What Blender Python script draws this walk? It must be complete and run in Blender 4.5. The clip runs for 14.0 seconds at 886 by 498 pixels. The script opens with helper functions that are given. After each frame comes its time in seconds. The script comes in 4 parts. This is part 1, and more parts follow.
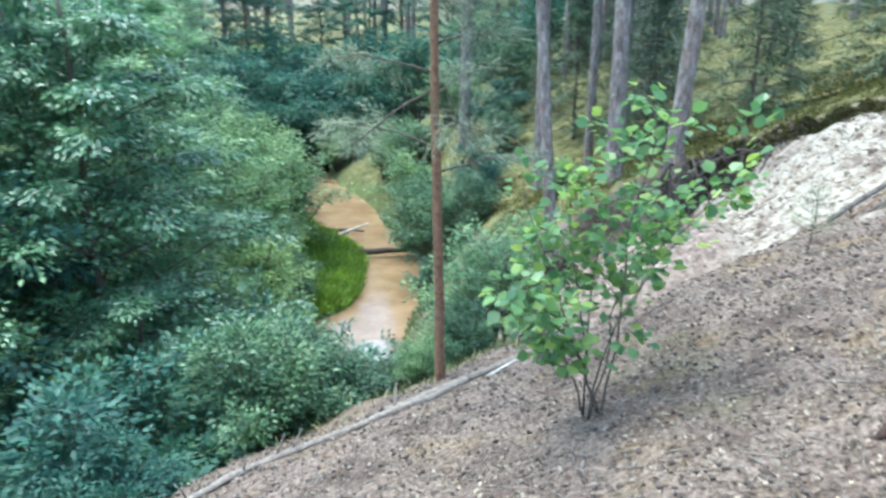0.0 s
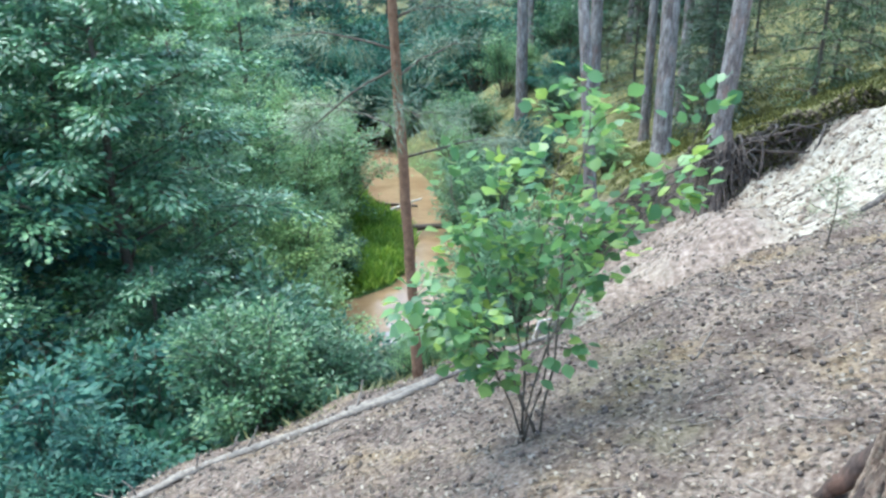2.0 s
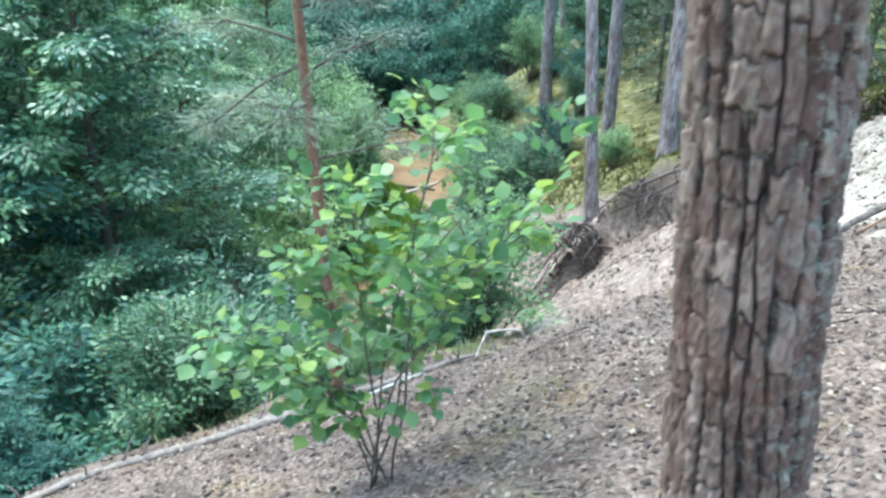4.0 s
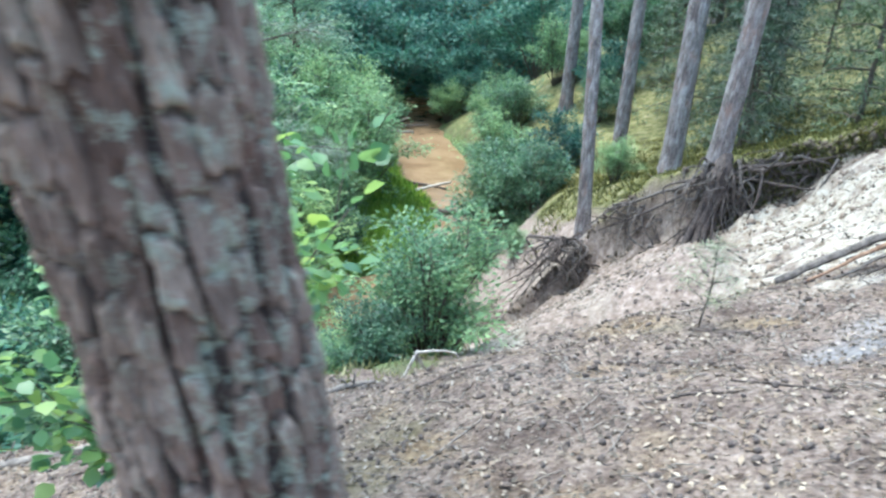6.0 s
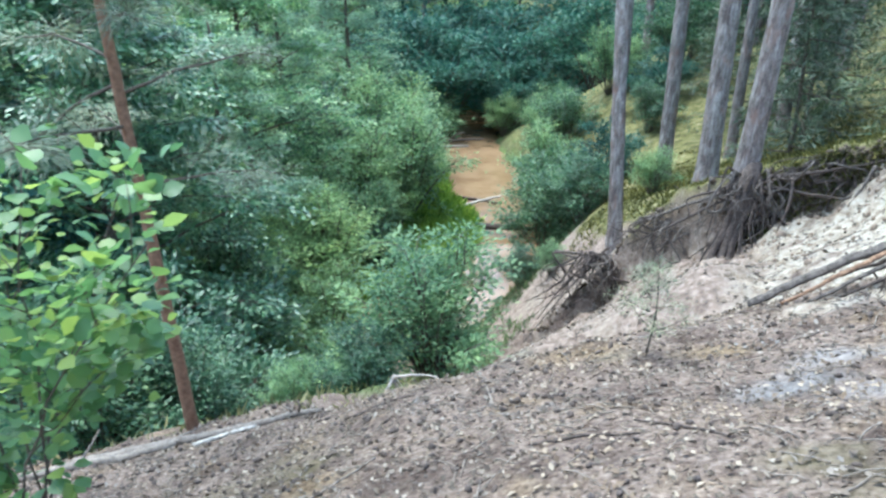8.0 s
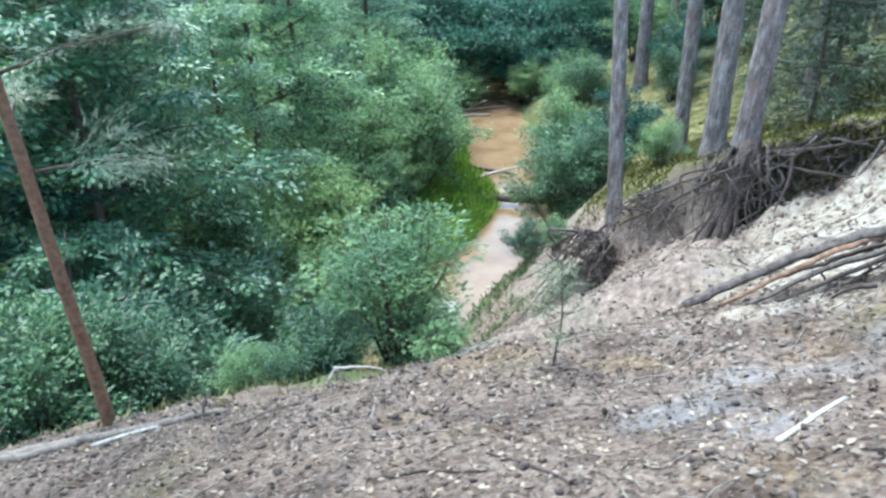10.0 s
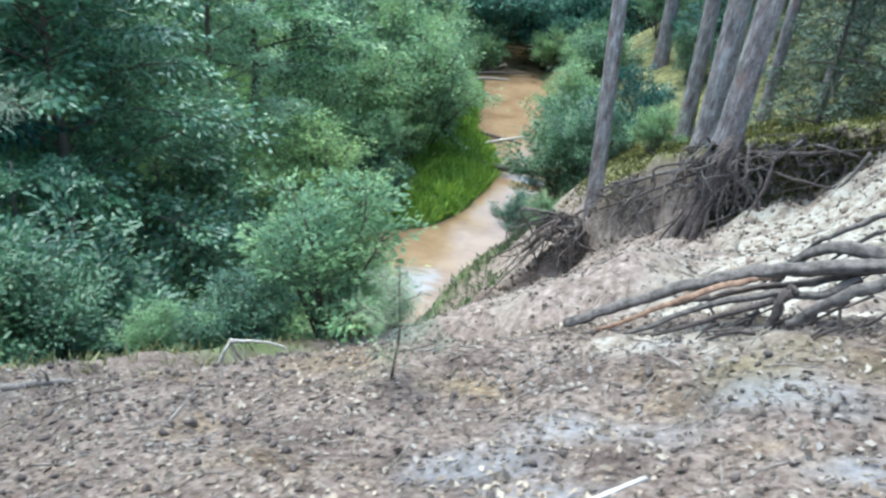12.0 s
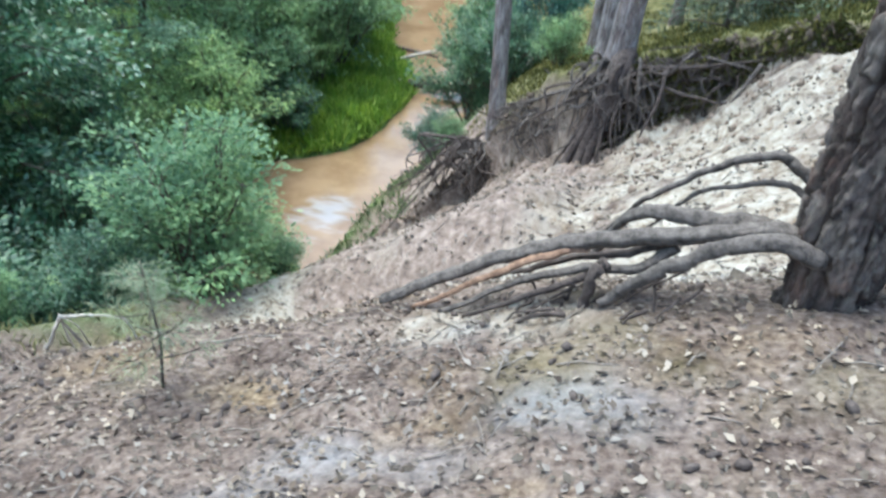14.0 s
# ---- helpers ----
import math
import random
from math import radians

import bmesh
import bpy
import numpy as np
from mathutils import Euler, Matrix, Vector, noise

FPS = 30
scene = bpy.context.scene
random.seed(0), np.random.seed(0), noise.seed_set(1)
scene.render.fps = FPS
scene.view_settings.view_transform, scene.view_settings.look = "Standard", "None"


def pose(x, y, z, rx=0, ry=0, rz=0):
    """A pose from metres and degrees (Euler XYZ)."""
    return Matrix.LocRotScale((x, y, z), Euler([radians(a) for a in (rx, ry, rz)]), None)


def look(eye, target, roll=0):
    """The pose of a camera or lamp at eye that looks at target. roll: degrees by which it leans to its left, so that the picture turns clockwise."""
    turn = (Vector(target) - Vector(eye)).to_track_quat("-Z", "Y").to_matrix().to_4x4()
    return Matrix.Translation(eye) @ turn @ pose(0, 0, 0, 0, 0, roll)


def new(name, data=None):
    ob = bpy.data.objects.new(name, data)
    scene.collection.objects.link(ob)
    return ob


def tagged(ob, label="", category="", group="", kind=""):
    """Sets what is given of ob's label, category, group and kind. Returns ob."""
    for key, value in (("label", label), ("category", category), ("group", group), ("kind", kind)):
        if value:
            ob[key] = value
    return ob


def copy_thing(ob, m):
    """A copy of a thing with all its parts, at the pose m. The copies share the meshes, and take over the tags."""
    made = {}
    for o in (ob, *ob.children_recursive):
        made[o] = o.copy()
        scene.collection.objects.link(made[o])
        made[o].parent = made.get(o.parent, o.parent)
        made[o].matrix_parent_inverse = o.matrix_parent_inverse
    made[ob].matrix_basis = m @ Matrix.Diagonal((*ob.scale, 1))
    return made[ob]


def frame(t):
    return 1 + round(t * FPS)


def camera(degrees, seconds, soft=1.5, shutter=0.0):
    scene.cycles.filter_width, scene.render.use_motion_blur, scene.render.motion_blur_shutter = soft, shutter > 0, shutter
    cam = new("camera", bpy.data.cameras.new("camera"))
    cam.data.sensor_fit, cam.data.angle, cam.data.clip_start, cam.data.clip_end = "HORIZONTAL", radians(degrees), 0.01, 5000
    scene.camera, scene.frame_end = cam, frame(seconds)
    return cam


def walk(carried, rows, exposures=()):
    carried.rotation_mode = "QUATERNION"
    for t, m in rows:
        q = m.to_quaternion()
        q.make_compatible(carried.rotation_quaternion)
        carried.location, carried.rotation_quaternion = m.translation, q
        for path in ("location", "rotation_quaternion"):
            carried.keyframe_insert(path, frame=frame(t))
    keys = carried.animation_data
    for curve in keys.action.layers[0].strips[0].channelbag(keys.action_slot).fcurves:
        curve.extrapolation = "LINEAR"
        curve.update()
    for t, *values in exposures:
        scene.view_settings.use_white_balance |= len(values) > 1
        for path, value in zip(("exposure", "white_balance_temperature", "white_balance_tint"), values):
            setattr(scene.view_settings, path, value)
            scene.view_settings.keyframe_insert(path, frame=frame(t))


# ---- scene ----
cam = camera(62.4, 14.0, soft=2.5, shutter=0.5)
METRES, EYE, TILT, LEAN, TURN = 8.0, 1.5, -18.0, 0.0, 0.0
ROWS = [
    (0.0, 0.0, 0.0, 0.0, 0.0, 0.0, -0.0),
    (0.5, 0.0307, 0.0129, 0.003, 4.22, 0.96, -1.34),
    (1.0, 0.0639, 0.0257, 0.0086, 5.59, -0.61, -2.01),
    (1.5, 0.0941, 0.0491, 0.0117, 5.6, -1.44, -2.21),
    (2.0, 0.1224, 0.0704, 0.0234, 5.96, -2.26, -0.56),
    (4.5, 0.2781, 0.1713, 0.068, 9.52, -4.08, -3.53),
    (5.0, 0.3047, 0.1982, 0.075, 8.3, -3.57, -4.45),
    (5.5, 0.3317, 0.2217, 0.0857, 8.87, -3.77, -3.17),
    (6.0, 0.3658, 0.2378, 0.0917, 12.08, -4.6, -7.24),
    (6.5, 0.3985, 0.2541, 0.0969, 12.77, -3.39, -4.29),
    (7.0, 0.4254, 0.2721, 0.1032, 12.65, -3.03, -5.0),
    (7.5, 0.4573, 0.2856, 0.1076, 18.06, -3.91, -5.84),
    (8.0, 0.4828, 0.3006, 0.1142, 17.94, -4.24, -6.05),
    (10.5, 0.5959, 0.4238, 0.1522, 22.51, -7.96, -7.31),
    (11.0, 0.6203, 0.4494, 0.1591, 24.31, -9.01, -10.28),
    (11.5, 0.6423, 0.4732, 0.1703, 24.39, -10.34, -10.72),
    (12.0, 0.6596, 0.5065, 0.1807, 23.5, -10.67, -11.52),
    (12.5, 0.6782, 0.5369, 0.1919, 23.3, -11.4, -8.42),
    (13.0, 0.7014, 0.5645, 0.2033, 23.06, -10.7, -9.41),
    (13.5, 0.7106, 0.5903, 0.2108, 19.82, -12.08, -9.25),
    (14.0, 0.7174, 0.6165, 0.2208, 18.47, -16.54, -9.25),
]
EXPOSURES = [(0.0, 2.09, 5520, -6), (2.2, 2.09, 5520, -6), (4.5, 2.26, 5520, -5), (6.2, 2.19, 5520, -5), (7.5, 2.00, 5520, -5), (8.1, 2.06, 5520, -5), (10.5, 2.05, 5520, -5), (12.8, 1.92, 5520, -6), (14.0, 1.84, 5680, -4)]
walk(cam, [(t, pose(0, 0, EYE, TILT, LEAN, TURN) @ pose(METRES * x, METRES * y, METRES * z, 90 + pitch, roll, yaw)) for t, x, y, z, yaw, pitch, roll in ROWS], EXPOSURES)

# ---- world and sun: bright hazy daylight ----
SUN_UP, SUN_ROUND = radians(72), radians(290)
world = bpy.data.worlds.new("sky")
scene.world = world
world.use_nodes = True
wn = world.node_tree.nodes
sky = wn.new("ShaderNodeTexSky")
sky.sky_type, sky.sun_disc = "NISHITA", False
sky.sun_elevation, sky.sun_rotation = SUN_UP, SUN_ROUND
sky.air_density, sky.dust_density, sky.ozone_density = 1.0, 3.0, 1.0
wn["Background"].inputs["Strength"].default_value = 0.15
world.node_tree.links.new(sky.outputs[0], wn["Background"].inputs["Color"])
sun = new("sun", bpy.data.lights.new("sun", "SUN"))
sun.data.energy, sun.data.angle, sun.data.color = 1.1, radians(50), (1.0, 0.975, 0.94)
sun_way = Vector((math.sin(SUN_ROUND) * math.cos(SUN_UP), math.cos(SUN_ROUND) * math.cos(SUN_UP), math.sin(SUN_UP)))
sun.matrix_world = look(sun_way * 60, (0, 0, 0))

# ---- materials ----


def shader(name, rough=0.8, metal=0.0, spec=0.4):
    m = bpy.data.materials.new(name)
    m.use_nodes = True
    b = m.node_tree.nodes["Principled BSDF"]
    b.inputs["Roughness"].default_value, b.inputs["Metallic"].default_value = rough, metal
    b.inputs["Specular IOR Level"].default_value = spec
    return m, m.node_tree.nodes, m.node_tree.links, b


def ramp(ns, ls, source, stops):
    r = ns.new("ShaderNodeValToRGB")
    while len(r.color_ramp.elements) < len(stops):
        r.color_ramp.elements.new(0.5)
    for e, (p, c) in zip(r.color_ramp.elements, stops):
        e.position, e.color = p, (*c, 1) if len(c) == 3 else c
    ls.new(source, r.inputs["Fac"])
    return r.outputs["Color"]


def grain(ns, ls, scale, detail=4.0, stretch=(1, 1, 1), kind="ShaderNodeTexNoise", out=0, rough=0.6):
    co = ns.new("ShaderNodeNewGeometry")
    mp = ns.new("ShaderNodeMapping")
    mp.inputs["Scale"].default_value = stretch
    ls.new(co.outputs["Position"], mp.inputs["Vector"])
    t = ns.new(kind)
    t.inputs["Scale"].default_value = scale
    if "Detail" in t.inputs:
        t.inputs["Detail"].default_value = detail
        t.inputs["Roughness"].default_value = rough
    ls.new(mp.outputs[0], t.inputs["Vector"])
    return t.outputs[out]


def mix(ns, ls, fac, a, b, how="MIX"):
    m = ns.new("ShaderNodeMix")
    m.data_type, m.blend_type = "RGBA", how
    for socket, v in ((m.inputs[0], fac), (m.inputs[6], a), (m.inputs[7], b)):
        if isinstance(v, (int, float)):
            socket.default_value = v
        elif isinstance(v, tuple):
            socket.default_value = (*v, 1)
        else:
            ls.new(v, socket)
    return m.outputs[2]


def attribute(ns, name):
    a = ns.new("ShaderNodeAttribute")
    a.attribute_name = name
    return a.outputs["Fac"]


def relief(ns, ls, b, height, strength, dist=0.02):
    n = ns.new("ShaderNodeBump")
    n.inputs["Strength"].default_value, n.inputs["Distance"].default_value = strength, dist
    ls.new(height, n.inputs["Height"])
    ls.new(n.outputs[0], b.inputs["Normal"])


def ground_material():
    m, ns, ls, b = shader("forest_floor", 0.95, 0, 0.15)
    litter = ramp(ns, ls, grain(ns, ls, 26, 6), [(0.28, (0.060, 0.041, 0.032)), (0.43, (0.155, 0.118, 0.097)), (0.58, (0.242, 0.194, 0.162)), (0.74, (0.36, 0.305, 0.262))])
    patch = ramp(ns, ls, grain(ns, ls, 2.1, 6, rough=0.65), [(0.36, (0.5, 0.46, 0.45)), (0.5, (0.92, 0.88, 0.86)), (0.66, (1.12, 1.08, 1.04))])
    ochre = ramp(ns, ls, grain(ns, ls, 1.3, 5, (1, 1.3, 1)), [(0.54, (1.0, 1.0, 1.0)), (0.68, (1.03, 0.98, 0.76))])
    patch = mix(ns, ls, 1.0, patch, ochre, "MULTIPLY")
    litter = mix(ns, ls, 1.0, litter, patch, "MULTIPLY")
    sand = ramp(ns, ls, grain(ns, ls, 7.5, 8, rough=0.75), [(0.36, (0.154, 0.112, 0.078)), (0.45, (0.301, 0.250, 0.192)), (0.55, (0.42, 0.371, 0.304)), (0.68, (0.48, 0.434, 0.366))])
    moss = ramp(ns, ls, grain(ns, ls, 2.6, 7, rough=0.72), [(0.34, (0.035, 0.035, 0.021)), (0.45, (0.100, 0.097, 0.035)), (0.56, (0.180, 0.166, 0.070)), (0.7, (0.290, 0.245, 0.150))])
    silt = ramp(ns, ls, grain(ns, ls, 2.0, 6), [(0.35, (0.05, 0.05, 0.02)), (0.55, (0.07, 0.12, 0.03)), (0.7, (0.13, 0.2, 0.05))])
    dirt = ramp(ns, ls, grain(ns, ls, 9.0, 6), [(0.3, (0.115, 0.082, 0.064)), (0.5, (0.235, 0.178, 0.145)), (0.7, (0.38, 0.305, 0.255))])
    c = mix(ns, ls, attribute(ns, "valley"), litter, silt)
    c = mix(ns, ls, attribute(ns, "moss"), c, moss)
    c = mix(ns, ls, attribute(ns, "dirt"), c, dirt)
    c = mix(ns, ls, attribute(ns, "sand"), c, sand)
    ash = ramp(ns, ls, grain(ns, ls, 14, 6, rough=0.7), [(0.32, (0.15, 0.14, 0.135)), (0.5, (0.30, 0.295, 0.295)), (0.68, (0.46, 0.455, 0.46))])
    c = mix(ns, ls, attribute(ns, "ash"), c, ash)
    ls.new(c, b.inputs["Base Color"])
    relief(ns, ls, b, grain(ns, ls, 32, 6, rough=0.7), 0.8, 0.03)
    return m


def bark_material(name, lichen=0.5, warm=1.0, red=1.0, deep=1.0):
    m, ns, ls, b = shader(name, 0.9, 0, 0.2)
    plate = ramp(ns, ls, grain(ns, ls, 9, 5, (1, 1, 0.35)), [(0.3, (0.13 * warm * red, 0.10 * warm, 0.085 * warm / red)), (0.5, (0.27 * warm * red, 0.215 * warm, 0.185 * warm / red)), (0.68, (0.40 * warm * red, 0.335 * warm, 0.295 * warm / red))])
    fine = ramp(ns, ls, grain(ns, ls, 60, 5, (1, 1, 0.3)), [(0.3, (0.6, 0.6, 0.6)), (0.7, (1.2, 1.2, 1.2))])
    c = mix(ns, ls, 1.0, plate, fine, "MULTIPLY")
    tone = ramp(ns, ls, attribute(ns, "plate"), [(0.0, (0.72, 0.62, 0.60)), (0.5, (1.0, 0.96, 0.95)), (1.0, (1.3, 1.28, 1.24))])
    c = mix(ns, ls, 1.0, c, tone, "MULTIPLY")
    crack = mix(ns, ls, 1.0, attribute(ns, "crack"), (deep, deep, deep), "MULTIPLY")
    c = mix(ns, ls, crack, c, (0.035, 0.025, 0.021))
    spots = ramp(ns, ls, grain(ns, ls, 26, 7, rough=0.75), [(0.5, (0, 0, 0)), (0.62, (lichen, lichen, lichen))])
    spots = mix(ns, ls, 1.0, spots, attribute(ns, "lichen"), "MULTIPLY")
    c = mix(ns, ls, spots, c, (0.34, 0.355, 0.265))
    rust = ramp(ns, ls, grain(ns, ls, 4.5, 4, (1, 1, 0.5)), [(0.55, (0, 0, 0)), (0.68, (0.4, 0.4, 0.4))])
    c = mix(ns, ls, rust, c, (0.25, 0.13, 0.09), "MIX")
    ls.new(c, b.inputs["Base Color"])
    relief(ns, ls, b, grain(ns, ls, 45, 6, (1, 1, 0.3)), 0.7, 0.012)
    return m


def wood_material(name, dark, light):
    m, ns, ls, b = shader(name, 0.85, 0, 0.25)
    c = ramp(ns, ls, grain(ns, ls, 22, 6, rough=0.7), [(0.3, dark), (0.68, light)])
    ls.new(c, b.inputs["Base Color"])
    relief(ns, ls, b, grain(ns, ls, 55, 5), 0.6, 0.01)
    return m


def leaf_material(name, dark, mid, light, gloss=0.42, through_light=0.35, spec=0.75):
    m, ns, ls, b = shader(name, gloss, 0, spec)
    g = ns.new("ShaderNodeNewGeometry")
    c = ramp(ns, ls, g.outputs["Random Per Island"], [(0.0, dark), (0.55, mid), (1.0, light)])
    big = ramp(ns, ls, grain(ns, ls, 0.9, 2), [(0.35, (0.75, 0.8, 0.85)), (0.65, (1.2, 1.15, 1.0))])
    c = mix(ns, ls, 1.0, c, big, "MULTIPLY")
    own = ns.new("ShaderNodeObjectInfo")
    c = mix(ns, ls, 1.0, c, ramp(ns, ls, own.outputs["Random"], [(0.0, (0.72, 0.78, 0.82)), (0.5, (1.0, 1.0, 1.0)), (1.0, (1.3, 1.22, 1.05))]), "MULTIPLY")
    ls.new(c, b.inputs["Base Color"])
    t = ns.new("ShaderNodeBsdfTranslucent")
    ls.new(c, t.inputs["Color"])
    s = ns.new("ShaderNodeMixShader")
    s.inputs[0].default_value = through_light
    ls.new(b.outputs[0], s.inputs[1])
    ls.new(t.outputs[0], s.inputs[2])
    ls.new(s.outputs[0], ns["Material Output"].inputs["Surface"])
    return m


def water_material():
    m, ns, ls, b = shader("brown_water", 0.06, 0, 0.5)
    c = ramp(ns, ls, grain(ns, ls, 0.9, 5), [(0.35, (0.20, 0.125, 0.066)), (0.6, (0.285, 0.19, 0.11))])
    # Pale blue-white sky reflection mixed into the water colour.
    c = mix(ns, ls, attribute(ns, "sky_sheen"), c, (0.46, 0.51, 0.57))
    ls.new(c, b.inputs["Base Color"])
    relief(ns, ls, b, grain(ns, ls, 7, 3), 0.12, 0.02)
    return m


M_GROUND = ground_material()
M_BARK = bark_material("pine_bark", 0.7, 0.70, 1.12)
M_SOIL = wood_material("dark_root_soil", (0.035, 0.026, 0.02), (0.16, 0.12, 0.085))
M_BARK_OLD = bark_material("old_pine_bark", 0.3, 0.43, 0.98)
M_BARK_GREY = bark_material("grey_pine_bark", 0.4, 0.92, 0.91, 0.45)
M_BARK_RED = wood_material("red_young_bark", (0.13, 0.068, 0.04), (0.31, 0.18, 0.11))
M_ROOT = wood_material("weathered_root", (0.026, 0.021, 0.018), (0.19, 0.158, 0.136))
M_ROOT_DARK = wood_material("damp_root", (0.028, 0.021, 0.018), (0.13, 0.10, 0.085))
M_ROOT_RUST = wood_material("rusty_root", (0.12, 0.065, 0.04), (0.42, 0.26, 0.17))
M_CLOD = wood_material("crumbled_soil", (0.10, 0.07, 0.05), (0.34, 0.26, 0.2))
M_STICK = wood_material("bleached_stick", (0.28, 0.24, 0.2), (0.6, 0.55, 0.48))
M_LOG = wood_material("grey_log", (0.128, 0.101, 0.083), (0.315, 0.270, 0.225))
M_TWIG = wood_material("brown_twig", (0.05, 0.04, 0.03), (0.16, 0.13, 0.1))
M_LEAF_ALDER = leaf_material("alder_leaf", (0.060, 0.158, 0.078), (0.150, 0.290, 0.145), (0.30, 0.45, 0.235), 0.32, 0.38, 0.8)
M_LEAF_SHRUB = leaf_material("shrub_leaf", (0.030, 0.085, 0.048), (0.080, 0.165, 0.090), (0.175, 0.275, 0.155), 0.4, 0.38, 0.6)
M_LEAF_WILLOW = leaf_material("willow_leaf", (0.125, 0.220, 0.108), (0.225, 0.350, 0.170), (0.36, 0.49, 0.235), 0.55, 0.45, 0.38)
# Lighter, bluish leaf; distant haze is partly put into this colour.
M_LEAF_BIRCH = leaf_material("hazy_birch_leaf", (0.145, 0.255, 0.165), (0.24, 0.38, 0.24), (0.39, 0.51, 0.32), 0.45, 0.45, 0.55)
M_LEAF_HAZEL = leaf_material("hazel_leaf", (0.075, 0.172, 0.075), (0.150, 0.280, 0.105), (0.31, 0.42, 0.105), 0.38, 0.5, 0.8)
# Dark teal leaf; deep shade is partly put into this colour.
M_LEAF_DARK = leaf_material("shade_toned_leaf", (0.030, 0.092, 0.076), (0.057, 0.149, 0.115), (0.101, 0.209, 0.145), 0.5, 0.35, 0.35)
M_NEEDLE = leaf_material("pine_needles", (0.035, 0.065, 0.03), (0.06, 0.10, 0.045), (0.10, 0.14, 0.065), 0.55, 0.15)
M_NEEDLE_PALE = leaf_material("young_needles", (0.106, 0.144, 0.086), (0.182, 0.223, 0.134), (0.257, 0.288, 0.184), 0.6, 0.2)
M_HEATH = leaf_material("heath_sprigs", (0.038, 0.045, 0.015), (0.112, 0.112, 0.030), (0.210, 0.188, 0.060), 0.7, 0.2, 0.2)
M_WEED = leaf_material("dry_weeds", (0.13, 0.15, 0.06), (0.22, 0.23, 0.10), (0.36, 0.34, 0.18), 0.6, 0.3)
M_GRASS = leaf_material("grass_blades", (0.12, 0.24, 0.03), (0.23, 0.37, 0.05), (0.37, 0.48, 0.1), 0.5, 0.4)
M_BANK = leaf_material("bank_grass_blades", (0.075, 0.125, 0.045), (0.14, 0.205, 0.085), (0.24, 0.30, 0.15), 0.55, 0.35)
M_WATER = water_material()
M_CHIP = leaf_material("dead_leaves", (0.085, 0.06, 0.046), (0.19, 0.143, 0.112), (0.38, 0.315, 0.26), 0.75, 0.05, 0.25)
M_CONE = wood_material("old_cone", (0.045, 0.034, 0.03), (0.16, 0.125, 0.105))

# ---- the lie of the land ----


def rnd2(i, j, k):
    h = np.sin(i * 127.1 + j * 311.7 + k * 74.7) * 43758.5453
    return h - np.floor(h)


def vnoise(x, y, k=0):
    x, y = np.asarray(x, float), np.asarray(y, float)
    i, j = np.floor(x), np.floor(y)
    u, v = x - i, y - j
    u, v = u * u * (3 - 2 * u), v * v * (3 - 2 * v)
    a = rnd2(i, j, k) * (1 - u) + rnd2(i + 1, j, k) * u
    b = rnd2(i, j + 1, k) * (1 - u) + rnd2(i + 1, j + 1, k) * u
    return a * (1 - v) + b * v - 0.5


def step(a, b, x):
    t = np.clip((x - a) / (b - a), 0, 1)
    return t * t * (3 - 2 * t)


def soft(x, w):
    return w * np.logaddexp(0, np.clip(x / w, -60, 500))


def softmin(a, b, w):
    return a - soft(a - b, w)


def stream_x(y):
    y = np.asarray(y, float)
    return -2.0 - 0.62 * soft(16.5 - y, 0.8) - 0.40 * soft(y - 28.5, 1.2) + 0.25 * soft(y - 46, 2.0) + 0.25 * np.sin(y * 0.55)


def scarp_y(x):
    x = np.asarray(x, float)
    return 14.75 + softmin(1.1 * soft(4.4 - x, 0.3), 1.55, 0.15) - 0.22 * soft(x - 6.4, 0.3) + 0.35 * vnoise(x * 1.4, x * 0, 5)


def near_slope(x, y):
    s = (x - 1.02) * -0.34 + (y - 6.83) * 0.94
    fall = 0.52 * soft((s - 1.5) * step(4.6, 0.3, x), 0.25) + 0.25 * step(0.55, 1.0, s) * step(1.0, -0.5, x)
    fall = fall + 0.5 * step(-0.1, 0.9, s) * step(4.8, 3.6, x) * step(0.6, 1.6, x) * step(4.0, 2.2, s)
    gully = np.clip(0.95 - 0.22 * (x - 4.2), 0.05, 1.0) * step(8.2, 10.2, y + 0.25 * (x - 4.8)) * step(0.8, 3.0, x)
    fall = fall + 0.3 * np.exp(-((x - 1.1) ** 2 + (y - 8.6) ** 2) / 1.3)
    bench = 0.55 * np.exp(-(x * x + y * y) / 3.6)
    return 0.37 * x - 0.2 * y - 0.77 - fall - gully + bench


def far_bank(x, y):
    spur = 2.6 * np.exp(-((x - 3.5) ** 2 + (y - 40) ** 2) / 60)
    return -1.5 + 0.38 * (x - 4.87) - 0.25 * (softmin(y, 24.0, 1.0) - 14.8) + spur


